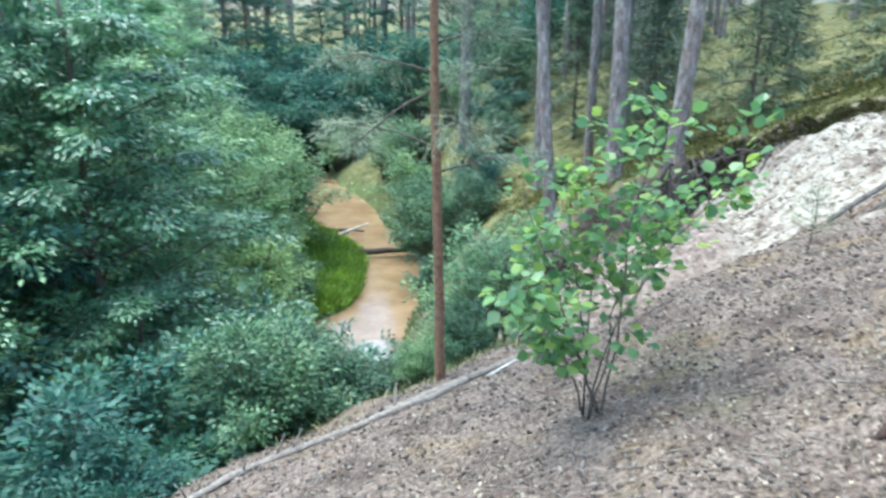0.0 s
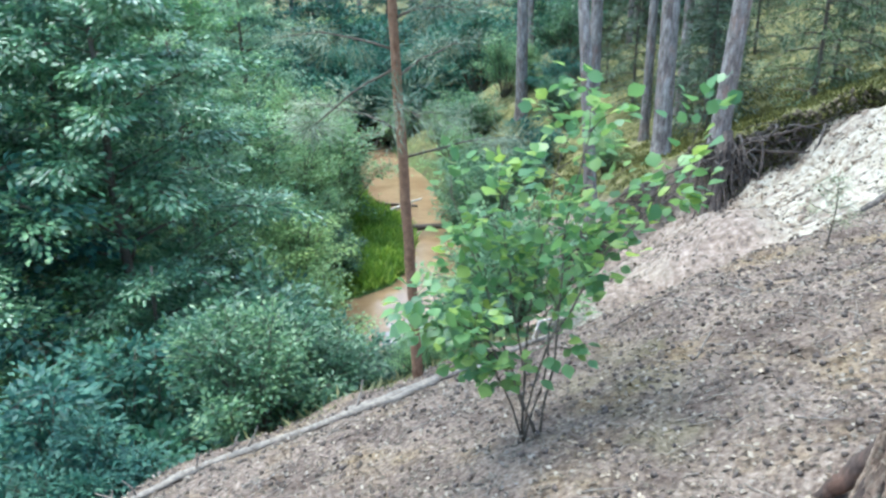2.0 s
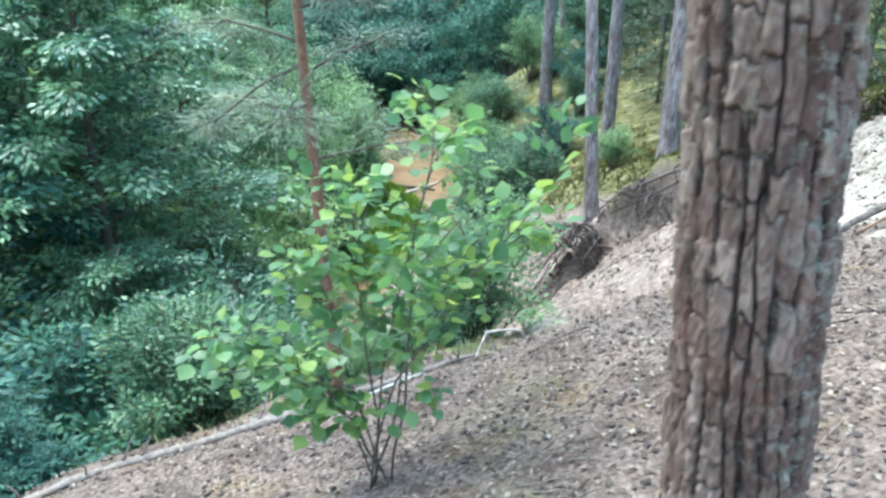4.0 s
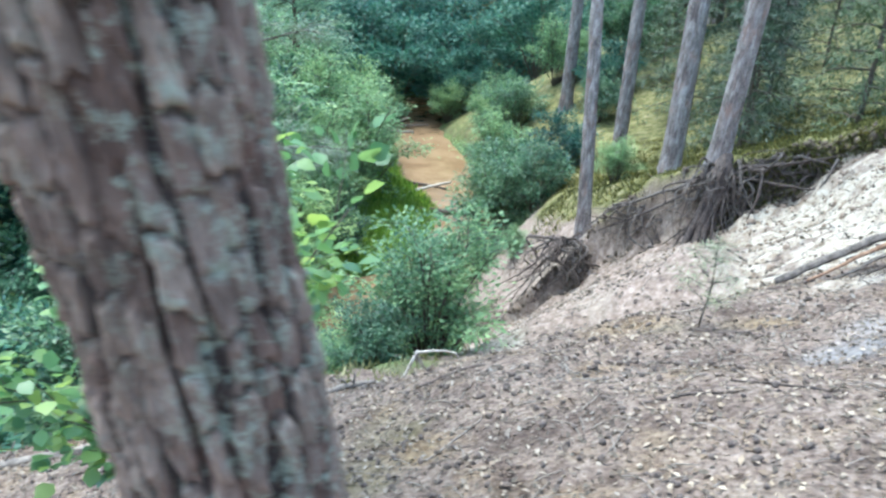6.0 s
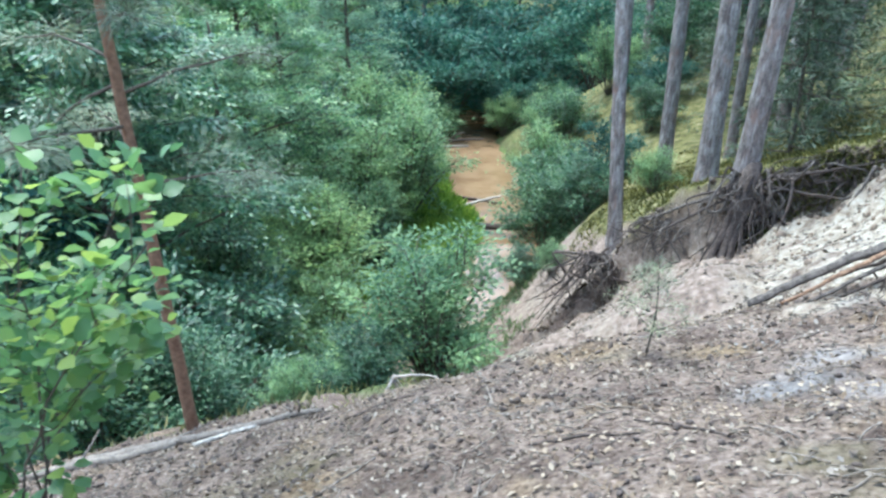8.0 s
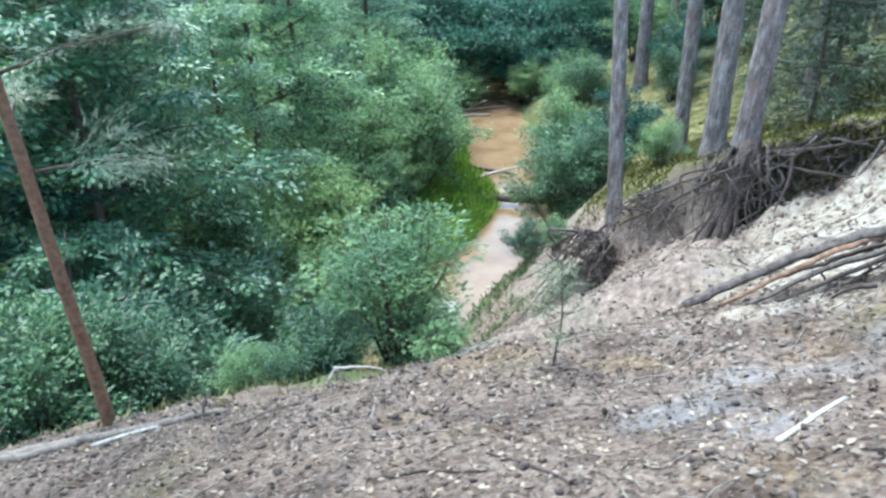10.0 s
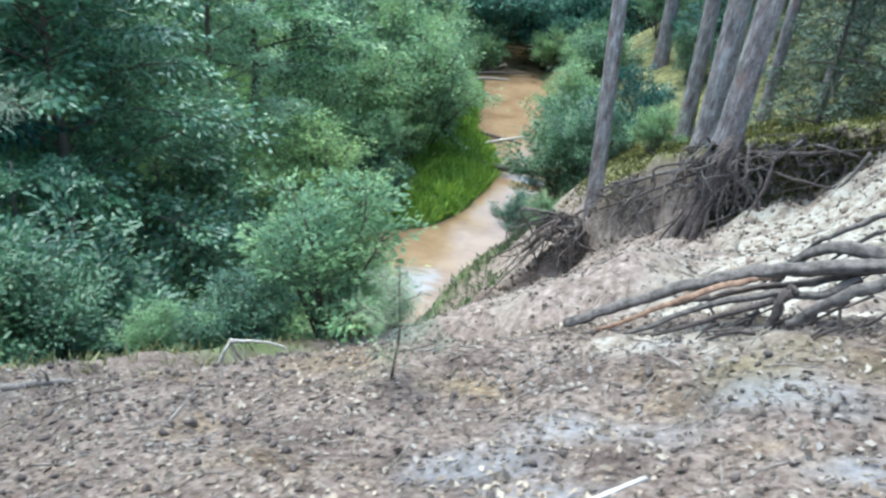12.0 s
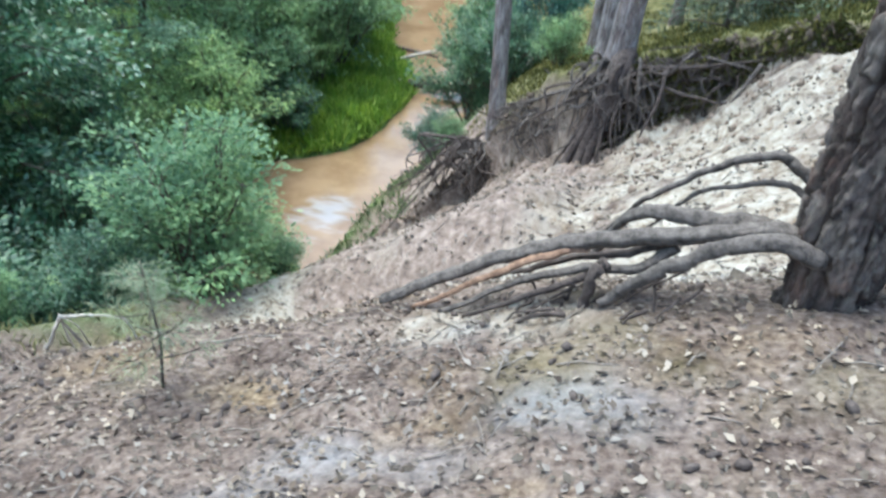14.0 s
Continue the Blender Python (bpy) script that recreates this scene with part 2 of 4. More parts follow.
def ground(x, y, rough=True):
    x, y = np.asarray(x, float), np.asarray(y, float)
    over = step(-0.14, 0.14, y - scarp_y(x))
    u = x - stream_x(y)
    above = softmin(far_bank(x, y), -8.0 + 1.28 * (u - 1.25), 0.25)
    foot = above - 1.25 + 0.97 * step(5.5, 6.9, x) - (0.55 - 0.2 * step(5.5, 6.9, x)) * np.maximum(scarp_y(x) - y, 0)
    low = near_slope(x, y)
    low = low + soft(foot - low, 0.2) * step(9.0, 11.5, y)
    apron = -2.61 + 0.719 * (x - 4.53) - 0.425 * (y - 13.75)
    low = low + soft(apron - low, 0.15) * step(10.0, 12.0, y) * step(5.2, 4.2, x) * step(-1.6, -0.4, x)
    hill = low * (1 - over) + far_bank(x, y) * over
    hill = softmin(hill, 2.0 + 0 * x, 0.45)
    tight = step(25, 19, y)
    bank = -8.0 + 1.28 * (u - 1.2 - 0.45 * step(23, 18, y))
    right = softmin(hill, bank, 0.25)
    left = -7.85 + 0.10 * np.maximum(-u - 1.3, 0) + 0.30 * soft(-u - 12, 1.5)
    left = softmin(left, -1.2 + 0 * x, 1.0)
    shelf = step(0.85, 1.2, u)
    right = np.maximum(right, -8.5 * (1 - shelf) + (-7.85 + 0.12 * (u - 1.0)) * shelf)
    z = np.where(u > 0, right, left)
    reach = 0.95 + 1.25 * step(28.5, 32.5, y) + 1.4 * step(22.8, 20.8, y) * step(14, 17, y)
    ub = u + 0.25 * tight
    ub = np.where(ub < 0, ub / reach, ub / (1.15 - 0.3 * tight))
    bed = np.exp(-ub ** 4)
    z = z * (1 - bed) + -8.45 * bed
    end = step(50, 64, y)
    z = z * (1 - end) + np.maximum(z, -1.3) * end
    back = step(0, -6, y)
    z = z * (1 - back) + np.maximum(z, -1.0) * back
    far = step(70, 110, np.hypot(x, y))
    z = z * (1 - far) - 1.3 * far
    if rough:
        raw_soil = np.exp(-((y - scarp_y(x)) / 1.1) ** 2) * step(1.2, 2.4, u) * (1 - 0.6 * step(5.6, 6.8, x))
        scar = step(8.6, 9.6, y + 0.25 * (x - 4.8)) * step(0.2, -0.6, y - scarp_y(x)) * step(1.2, 2.4, x)
        z = z + scar * (0.10 * vnoise(x * 2.6 + y, y * 4.3, 34) + 0.07 * vnoise(x * 5.0 + y * 2, y * 8.0, 35))
        z = z + raw_soil * (0.35 * vnoise(x * 2.3, y * 2.3, 31) + 0.22 * vnoise(x * 5.5, y * 5.5, 32) + 0.1 * vnoise(x * 11, y * 11, 33))
        z = z + 0.16 * vnoise(x * 0.9, y * 0.9, 1) + 0.07 * vnoise(x * 3, y * 3, 2) + 0.03 * vnoise(x * 9, y * 9, 3)
    return z


def height(x, y):
    return float(ground(x, y))


def lines(lo, hi, fine, end, grow=1.07):
    mid = list(np.arange(lo, hi, fine))
    up, d = [mid[-1]], fine
    while up[-1] < end:
        d *= grow
        up.append(up[-1] + d)
    down, d = [mid[0]], fine
    while down[-1] > -end:
        d *= grow
        down.append(down[-1] - d)
    return np.array(down[:0:-1] + mid + up[1:])


# ---- mesh helpers ----


def raw(name, v, f, mat, attrs=None, smooth=True):
    """A mesh from arrays: v (n, 3), f (m, 3 or 4)."""
    v, f = np.asarray(v, np.float32), np.asarray(f, np.int32)
    me = bpy.data.meshes.new(name)
    me.vertices.add(len(v))
    me.vertices.foreach_set("co", v.ravel())
    k = f.shape[1]
    me.loops.add(f.size)
    me.loops.foreach_set("vertex_index", f.ravel())
    me.polygons.add(len(f))
    me.polygons.foreach_set("loop_start", np.arange(len(f), dtype=np.int32) * k)
    me.update(calc_edges=True)
    if smooth:
        me.polygons.foreach_set("use_smooth", np.ones(len(f), bool))
    for key, val in (attrs or {}).items():
        me.attributes.new(key, "FLOAT", "POINT").data.foreach_set("value", np.asarray(val, np.float32))
    me.materials.append(mat)
    return me


def part(name, me, parent, label=""):
    ob = new(name, me)
    ob.parent = parent
    if label:
        ob["label"] = label
    return ob


def joined(pieces):
    vs, fs, n = [], [], 0
    for v, f in pieces:
        vs.append(v)
        fs.append(np.asarray(f) + n)
        n += len(v)
    return np.concatenate(vs), np.concatenate(fs)


def tube(path, radii, sides=8, rough=0.0, seed=0, ridges=0.0):
    """A closed tapering tube along a path, as arrays."""
    p = np.asarray(path, float)
    r = np.broadcast_to(np.asarray(radii, float), (len(p),))
    d = np.gradient(p, axis=0)
    d /= np.linalg.norm(d, axis=1)[:, None] + 1e-9
    ref = np.array((0.3, 0.2, 1.0)) if abs(d[:, 2]).mean() < 0.8 else np.array((1.0, 0.2, 0.1))
    a = np.cross(d, ref)
    a /= np.linalg.norm(a, axis=1)[:, None] + 1e-9
    b = np.cross(d, a)
    th = np.arange(sides) / sides * 2 * np.pi
    g = np.random.default_rng(seed)
    rr = r[:, None] * (1 + rough * g.normal(size=(len(p), sides)))
    if ridges:
        s = np.linspace(0, 1, len(p))[:, None]
        rr = rr * (1 + ridges * np.sin(2 * th[None] + 3 * s + seed) + 0.6 * ridges * np.sin(5 * th[None] + 7 * s + 2 * seed) + 0.4 * ridges * np.sin(9 * th[None] - 5 * s))
    v = p[:, None] + rr[..., None] * (np.cos(th)[None, :, None] * a[:, None] + np.sin(th)[None, :, None] * b[:, None])
    n = len(p)
    v = np.concatenate([v.reshape(-1, 3), p[:1], p[-1:]])
    i, j = np.meshgrid(np.arange(n - 1), np.arange(sides), indexing="ij")
    q = np.stack([i * sides + j, i * sides + (j + 1) % sides, (i + 1) * sides + (j + 1) % sides, (i + 1) * sides + j], -1).reshape(-1, 4)
    tri = np.concatenate([q[:, [0, 1, 2]], q[:, [0, 2, 3]]])
    k = np.arange(sides)
    cap0 = np.stack([np.full(sides, n * sides), (k + 1) % sides, k], -1)
    cap1 = np.stack([np.full(sides, n * sides + 1), (n - 1) * sides + k, (n - 1) * sides + (k + 1) % sides], -1)
    return v, np.concatenate([tri, cap0, cap1])


def bend(a, b, sag, seed, n=10, wobble=0.05):
    """A wandering path from a to b, bowed by sag (a vector)."""
    g = np.random.default_rng(seed)
    t = np.linspace(0, 1, n)[:, None]
    a, b = np.asarray(a, float), np.asarray(b, float)
    w = np.cumsum(g.normal(size=(n, 3)), 0) * wobble * np.linalg.norm(b - a) / n
    w -= t * w[-1] + (1 - t) * w[0]
    return a + (b - a) * t + np.asarray(sag) * (4 * t * (1 - t)) + w


OVATE = np.array([(0, 0, 0), (0.30, 0.28, 0.05), (0.33, 0.6, 0.04), (0, 1, -0.08), (-0.33, 0.6, 0.04), (-0.30, 0.28, 0.05), (0, 0.5, 0)])
OVATE_F = np.array([(0, 1, 6), (1, 2, 6), (2, 3, 6), (3, 4, 6), (4, 5, 6), (5, 0, 6)])
BLADE = np.array([(0, 0, 0), (0.26, 0.45, 0.07), (0, 1, -0.06), (-0.26, 0.45, 0.07)])
BLADE_F = np.array([(0, 1, 2), (0, 2, 3)])
NEEDLE = np.array([(-0.03, 0, 0), (0.03, 0, 0), (0, 1, 0)])
NEEDLE_F = np.array([(0, 1, 2)])


def leaves(at, along, up, size, shape=BLADE, faces=BLADE_F):
    """Leaves at places, each along its own way, facing up."""
    y = along / (np.linalg.norm(along, axis=1)[:, None] + 1e-9)
    x = np.cross(y, up)
    x /= np.linalg.norm(x, axis=1)[:, None] + 1e-9
    z = np.cross(x, y)
    s = size[:, None, None]
    v = at[:, None] + s * (shape[None, :, :1] * x[:, None] + shape[None, :, 1:2] * y[:, None] + shape[None, :, 2:] * z[:, None])
    n = len(shape)
    f = faces[None] + (np.arange(len(at)) * n)[:, None, None]
    return v.reshape(-1, 3), f.reshape(-1, 3)


def spray(g, path, count, spread, size, droop=0.2, flat=0.45):
    """Places, ways and sizes of the leaves along one twig."""
    p = np.asarray(path)
    t = g.uniform(0.15, 1, count) * (len(p) - 1)
    i = np.minimum(t.astype(int), len(p) - 2)
    base = p[i] + (p[i + 1] - p[i]) * (t - i)[:, None]
    off = g.normal(size=(count, 3)) * spread * np.array((1, 1, flat))
    way = off + (p[-1] - p[0]) * 0.35 + np.array((0, 0, -droop * spread))
    up = g.normal(size=(count, 3)) * 0.45 + np.array((0, 0, 1))
    return base + off, way, up, size * g.uniform(0.6, 1.25, count)


def plant_meshes(name, seed, stems, subs, per, sub_len, spread, size, wood, leaf, shape=BLADE, faces=BLADE_F, droop=0.2, flat=0.45, sides=6, apart=True):
    """Wood and leaf meshes: stems are (path, thick, thin, first leafy share)."""
    g = np.random.default_rng(seed)
    woods, P, A, U, S = [], [], [], [], []
    for path, thick, thin, start in stems:
        sticks = []
        n = len(path)
        sticks.append(tube(path, np.linspace(thick, thin, n), sides, 0.05, seed))
        length = np.linalg.norm(path[-1] - path[0])
        for k in range(subs):
            t = start + (1 - start) * (k + g.uniform(0.2, 0.9)) / subs
            q = t * (n - 1)
            i = min(int(q), n - 2)
            a = path[i] + (path[i + 1] - path[i]) * (q - i)
            way = path[min(i + 2, n - 1)] - path[max(i - 1, 0)]
            way = way / (np.linalg.norm(way) + 1e-9)
            side = g.normal(size=3) * np.array((1, 1, 0.45))
            side /= np.linalg.norm(side)
            long = sub_len * length * (1.15 - 0.75 * t) * g.uniform(0.7, 1.2)
            b = a + (way * 0.45 + side) * long
            twig = bend(a, b, (0, 0, 0.08 * long), int(g.integers(1e6)), 5, 0.1)
            sticks.append(tube(twig, np.linspace(max(thin, thick * 0.25), thin * 0.4, 5), 4))
            for arr, val in zip((P, A, U, S), spray(g, twig, per, spread, size, droop, flat)):
                arr.append(val)
        woods.append(joined(sticks))
    w = [raw(name + "_wood", *j, wood) for j in (woods if apart else [joined(woods)])]
    lv = raw(name + "_leaves", *leaves(np.concatenate(P), np.concatenate(A), np.concatenate(U), np.concatenate(S), shape, faces), leaf, smooth=False)
    return w, lv


def bush_stems(seed, n, tall, wide, thick):
    g = np.random.default_rng(seed)
    out = []
    for k in range(n):
        a = 2 * np.pi * (k + g.uniform(-0.3, 0.3)) / n
        r = wide * g.uniform(0.25, 1.0)
        h = tall * (1.05 - 0.45 * (r / wide) ** 2) * g.uniform(0.8, 1.1)
        out.append((bend((0.1 * math.cos(a), 0.1 * math.sin(a), -0.1), (r * math.cos(a), r * math.sin(a), h), (0, 0, 0.15 * h), seed * 31 + k, 8, 0.12), thick, thick * 0.25, 0.2))
    return out


def tree_stems(seed, n, tall, wide, low, thick, lean=(0, 0), rise=0.35):
    """A trunk and its limbs."""
    g = np.random.default_rng(seed)
    trunk = bend((0, 0, -0.2), (lean[0], lean[1], tall), (0, 0, 0), seed, 14, 0.08)
    limbs = []
    for k in range(n):
        t = low + (0.97 - low) * (k + g.uniform(0, 0.8)) / n
        i = min(int(t * 13), 12)
        a = trunk[i] + (trunk[i + 1] - trunk[i]) * (t * 13 - i)
        az = k * 2.4 + g.uniform(-0.5, 0.5)
        long = wide * (1 - 0.62 * ((t - low) / (1 - low)) ** 1.5) * g.uniform(0.75, 1.15)
        b = a + long * np.array((math.cos(az), math.sin(az), rise * g.uniform(0.1, 1.4)))
        limbs.append((bend(a, b, (0, 0, 0.10 * long), seed * 77 + k, 8, 0.1), thick * 0.38 * (1.1 - t), thick * 0.06, 0.2))
    return trunk, limbs


def thing(name, label, category, group="", at=(0, 0, 0), turn=0.0, kind=""):
    ob = new(name)
    ob.empty_display_size = 0.2
    ob.matrix_basis = pose(*at, 0, 0, turn)
    return tagged(ob, label, category, group, kind)

# ---- ground, one sheet to the horizon ----


def build_ground():
    X, Y = lines(-3.5, 9.0, 0.075, 2500, 1.075), lines(1.8, 19.0, 0.085, 2500, 1.07)
    gx, gy = np.meshgrid(X, Y)
    z = ground(gx, gy)
    u = gx - stream_x(gy)
    sc = gy - scarp_y(gx)
    wob = 0.7 * vnoise(gx * 1.3, gy * 1.3, 7) + 0.35 * vnoise(gx * 5, gy * 5, 8)
    lip = np.maximum(gy + 0.25 * (gx - 4.8) - 8.75, np.where(gx > 2.0, gy - 7.3 - 0.9 * (gx - 2.4), -5.0)) + 0.45 * wob
    s1 = (gx - 1.02) * -0.34 + (gy - 6.83) * 0.94
    scar = step(0, 0.35, lip) * step(0.12, -0.12, sc) * step(1.5, 2.2, gx + 0.5 * wob + 2.3 * step(10.0, 13.0, gy)) * step(1.9, 2.5, u + 0.5 * wob) * step(11.5, 9.5, gx)
    white = scar * step(4.2, 5.0, gx + 0.7 * wob - 0.16 * (gy - 11))
    steep = step(0, 0.4, far_bank(gx, gy) - z - 0.5 + 0.5 * wob) * np.maximum(step(0, 0.2, sc), step(9.5, 10.5, gy) * step(0.2, 1.4, gx)) * step(1.2, 1.8, u) * step(34, 26, gy)
    bare = step(0.3, 0.6, np.exp(-((gx - 2.1) / 1.1) ** 2 - ((gy - 17.4) / 1.4) ** 2) + 0.3 * wob)
    dirt = np.maximum(np.maximum(scar, steep), bare) * (1 - white)
    sand = white * step(-0.3, 0.12, vnoise(gx * 3.5, gy * 3.5, 11) + 0.7 * vnoise(gx * 9, gy * 9, 16) + 0.16)
    sand = np.maximum(sand, 0.28 * dirt * step(0.08, 0.28, vnoise(gx * 2.2 + z * 1.1, gy * 2.2 + z * 2.4, 12) + 0.4 * vnoise(gx * 6, gy * 3 + z * 6, 13)))
    rim = np.exp(-((lip - 0.5) / 0.3) ** 2) * step(4.0, 4.8, gx) * step(7.5, 5.5, gx) + 1.1 * np.exp(-((lip - 0.08) / 0.15) ** 2) * step(1.2, 1.8, gx) * step(4.6, 3.8, gx)
    sand = np.maximum(sand, 0.8 * step(0.35, 0.8, rim + 0.55 * vnoise(gx * 2.4, gy * 2.4, 14) + 0.3 * vnoise(gx * 7, gy * 7, 15)))
    pit = np.exp(-(((gx - 5.15) / 0.5) ** 2 + ((gy - 7.86) / 0.26) ** 2))
    dirt = np.maximum(dirt, 0.8 * step(0.25, 0.6, pit + 0.3 * vnoise(gx * 6, gy * 6, 17)))
    sand = np.maximum(sand, 0.8 * step(0.35, 0.6, pit + 0.6 * vnoise(gx * 7, gy * 7, 18)) * step(0.3, 0.5, pit))
    sand = sand * (1 - 0.9 * step(3.7, 3.3, gx) * step(8.8, 8.5, gy))
    nose = np.exp(-((gx - 2.5 + 0.40 * (gy - 9.4)) / 0.5) ** 2) * step(8.7, 9.4, gy) * step(16.4, 15.4, gy)
    sand = np.maximum(sand, step(0.4, 0.7, nose + 0.5 * wob))
    ash = 0 * gx
    for cx, cy, rx, ry in ((4.55, 6.42, 0.36, 0.2), (4.95, 6.8, 0.34, 0.17), (5.62, 7.1, 0.34, 0.2), (5.03, 7.75, 0.16, 0.12), (4.8, 6.2, 0.3, 0.18), (5.9, 6.6, 0.3, 0.12)):
        ash = np.maximum(ash, np.exp(-(((gx - cx) / rx) ** 2 + ((gy - cy) / ry) ** 2)))
    ash = 0.46 * step(0.2, 1.0, ash + 0.7 * vnoise(gx * 3.2, gy * 3.2, 21) + 0.35 * vnoise(gx * 9, gy * 9, 22)) * step(0.05, 0.3, ash)
    moss = step(-0.02, 0.25, sc) * step(1.2, 2.5, u) * (1 - np.maximum(steep, bare))
    moss = np.maximum(moss, 0.3 * step(0.27, 0.42, vnoise(gx * 1.1 + 3, gy * 1.1, 9) + 0.3 * vnoise(gx * 5, gy * 5, 10)) * step(0, -0.5, s1))
    moss = np.maximum(moss, step(64, 72, gy))
    valley = np.maximum(0.75 * step(1.3, 2.6, s1) * step(2.0, 0.9, gx), step(1.6, 0.9, u))
    valley = np.maximum(valley, step(55, 60, gy)) * (1 - scar) * (1 - np.maximum(dirt, steep))
    n, m = len(Y), len(X)
    i, j = np.meshgrid(np.arange(n - 1), np.arange(m - 1), indexing="ij")
    k = i * m + j
    f = np.stack([k, k + 1, k + m + 1, k + m], -1).reshape(-1, 4)
    me = raw("ground", np.stack([gx, gy, z], -1).reshape(-1, 3), f, M_GROUND, {"sand": sand.ravel(), "moss": moss.ravel(), "valley": valley.ravel(), "dirt": dirt.ravel(), "ash": ash.ravel()})
    tagged(new("ground", me), "sloping forest floor with leaf litter, pale sand and moss", "ground", kind="structure")


def build_water():
    Y = np.concatenate([np.arange(-20, 16, 0.5), np.arange(16, 24, 0.08), np.arange(24, 60, 0.5)])
    c = stream_x(Y)
    w = np.linspace(-2.6, 2.6, 41)
    gx = c[:, None] + w[None]
    gy = np.broadcast_to(Y[:, None], gx.shape)
    v = np.stack([gx, gy, np.full(gx.shape, -8.0)], -1).reshape(-1, 3)
    i, j = np.meshgrid(np.arange(len(Y) - 1), np.arange(40), indexing="ij")
    k = i * 41 + j
    f = np.stack([k, k + 1, k + 42, k + 41], -1).reshape(-1, 4)
    # Streaky patch of sky reflection, painted on the stream's near reach.
    sky_sheen = np.exp(-(((gx + 2.1) / 0.85) ** 2 + ((gy - 19.2) / 1.1) ** 2))
    sky_sheen = step(0.35, 0.9, sky_sheen + 0.7 * vnoise(gx * 2.2, gy * 6, 31) + 0.4 * vnoise(gx * 6, gy * 11, 32)) * step(0.1, 0.4, sky_sheen)
    tagged(new("water", raw("water", v, f, M_WATER, {"sky_sheen": 0.38 * sky_sheen.ravel()})), "shallow brown stream winding between green banks", "stream", kind="structure")


build_ground()
build_water()

# ---- pines ----


def trunk_mesh(name, h, r0, r1, lean, mat, seed, sides=20, rings=60, plates=0.009, flare=0.25, visible=4.0, cell=(16, 5), butt=0.0):
    """A pine trunk: rings close together low down, bark split into upright plates."""
    g = np.random.default_rng(seed)
    t = np.concatenate([np.linspace(-0.3, visible, rings), np.linspace(visible, h, 14)[1:]])
    th = np.arange(sides) / sides * 2 * np.pi
    T, Z = np.meshgrid(th, t)
    r = r0 + (r1 - r0) * np.clip(Z / h, 0, 1) + r0 * flare * np.exp(-np.maximum(Z, 0) / 0.28) + r0 * butt * np.exp(-np.maximum(Z, 0) / 0.9)
    n1, n2 = cell
    # fissures wander up the bark between ridges, and the ridges break across into flakes
    ring_x, ring_y = np.cos(T) * 2.2, np.sin(T) * 2.2
    warp = 1.1 * vnoise(ring_x * 2 + Z * 3, ring_y * 2 + Z * 5, seed) + 0.6 * vnoise(ring_x * 5 + Z * 9, ring_y * 5 - Z * 11, seed + 3) + 0.25 * vnoise(ring_x * 11 + Z * 26, ring_y * 11 + Z * 31, seed + 5)
    gu = T / (2 * np.pi) * n1 + 0.55 * warp
    ci = np.mod(np.floor(gu), n1)
    line = np.mod(np.floor(gu + 0.5), n1)
    gv = Z * n2 + 7 * rnd2(ci, 0, seed + 2) + 0.5 * vnoise(ring_x * 4 - Z * 4, ring_y * 4 + Z * 3, seed + 7)
    cj = np.floor(gv)
    who = rnd2(ci, cj, seed + 4)
    fret = vnoise(ring_x * 14, ring_y * 14 + Z * 22, seed + 8) + 0.7 * vnoise(ring_x * 30, ring_y * 30 + Z * 50, seed + 9)
    du = np.abs(gu - np.floor(gu + 0.5)) + 0.08 * fret
    dv = np.abs(gv - np.floor(gv + 0.5)) + 0.06 * fret
    gape = 0.25 + 0.75 * step(-0.34, 0.06, vnoise(line * 3.7 + 0.5, Z * 3.2 + line, seed + 6))
    split = step(0.3, 0.6, rnd2(ci, np.floor(gv + 0.5), seed + 13))
    deep_u = (1 - step(0.0, 0.24, du)) * gape
    deep_v = (1 - step(0.0, 0.10, dv)) * split
    crack = np.maximum(0.95 * step(0.2, 0.75, deep_u), 0.7 * deep_v)
    edge = 1 - np.maximum(deep_u, 0.7 * deep_v)
    flake = vnoise(ring_x * 9 + 4 * who, ring_y * 9 + Z * 34, seed + 10) + 0.6 * vnoise(ring_x * 20, ring_y * 20 + Z * 70, seed + 11)
    flake = 0.5 * flake + 0.5 * np.floor(3 * (vnoise(ring_x * 6 + 9 * who, ring_y * 6 + Z * 17, seed + 12) + 0.5)) / 3 - 0.2
    lich = step(-0.2, 0.7, np.cos(T - 0.1)) + 0.25
    r = r * (1 + 0.02 * np.sin(3 * T + seed) * np.exp(-Z / 3)) + plates * (edge - 1) + plates * 0.7 * (who - 0.5) + plates * 1.1 * flake * edge
    lx, ly = lean
    sway = 0.004 * np.sin(Z * 0.5 + seed)
    v = np.stack([r * np.cos(T) + lx * Z + sway, r * np.sin(T) + ly * Z, Z], -1).reshape(-1, 3)
    n = len(t)
    i, j = np.meshgrid(np.arange(n - 1), np.arange(sides), indexing="ij")
    f = np.stack([i * sides + j, i * sides + (j + 1) % sides, (i + 1) * sides + (j + 1) % sides, (i + 1) * sides + j], -1).reshape(-1, 4)
    return raw(name, v, f, mat, {"crack": crack.ravel(), "lichen": np.clip(lich, 0, 1).ravel(), "plate": who.ravel()})


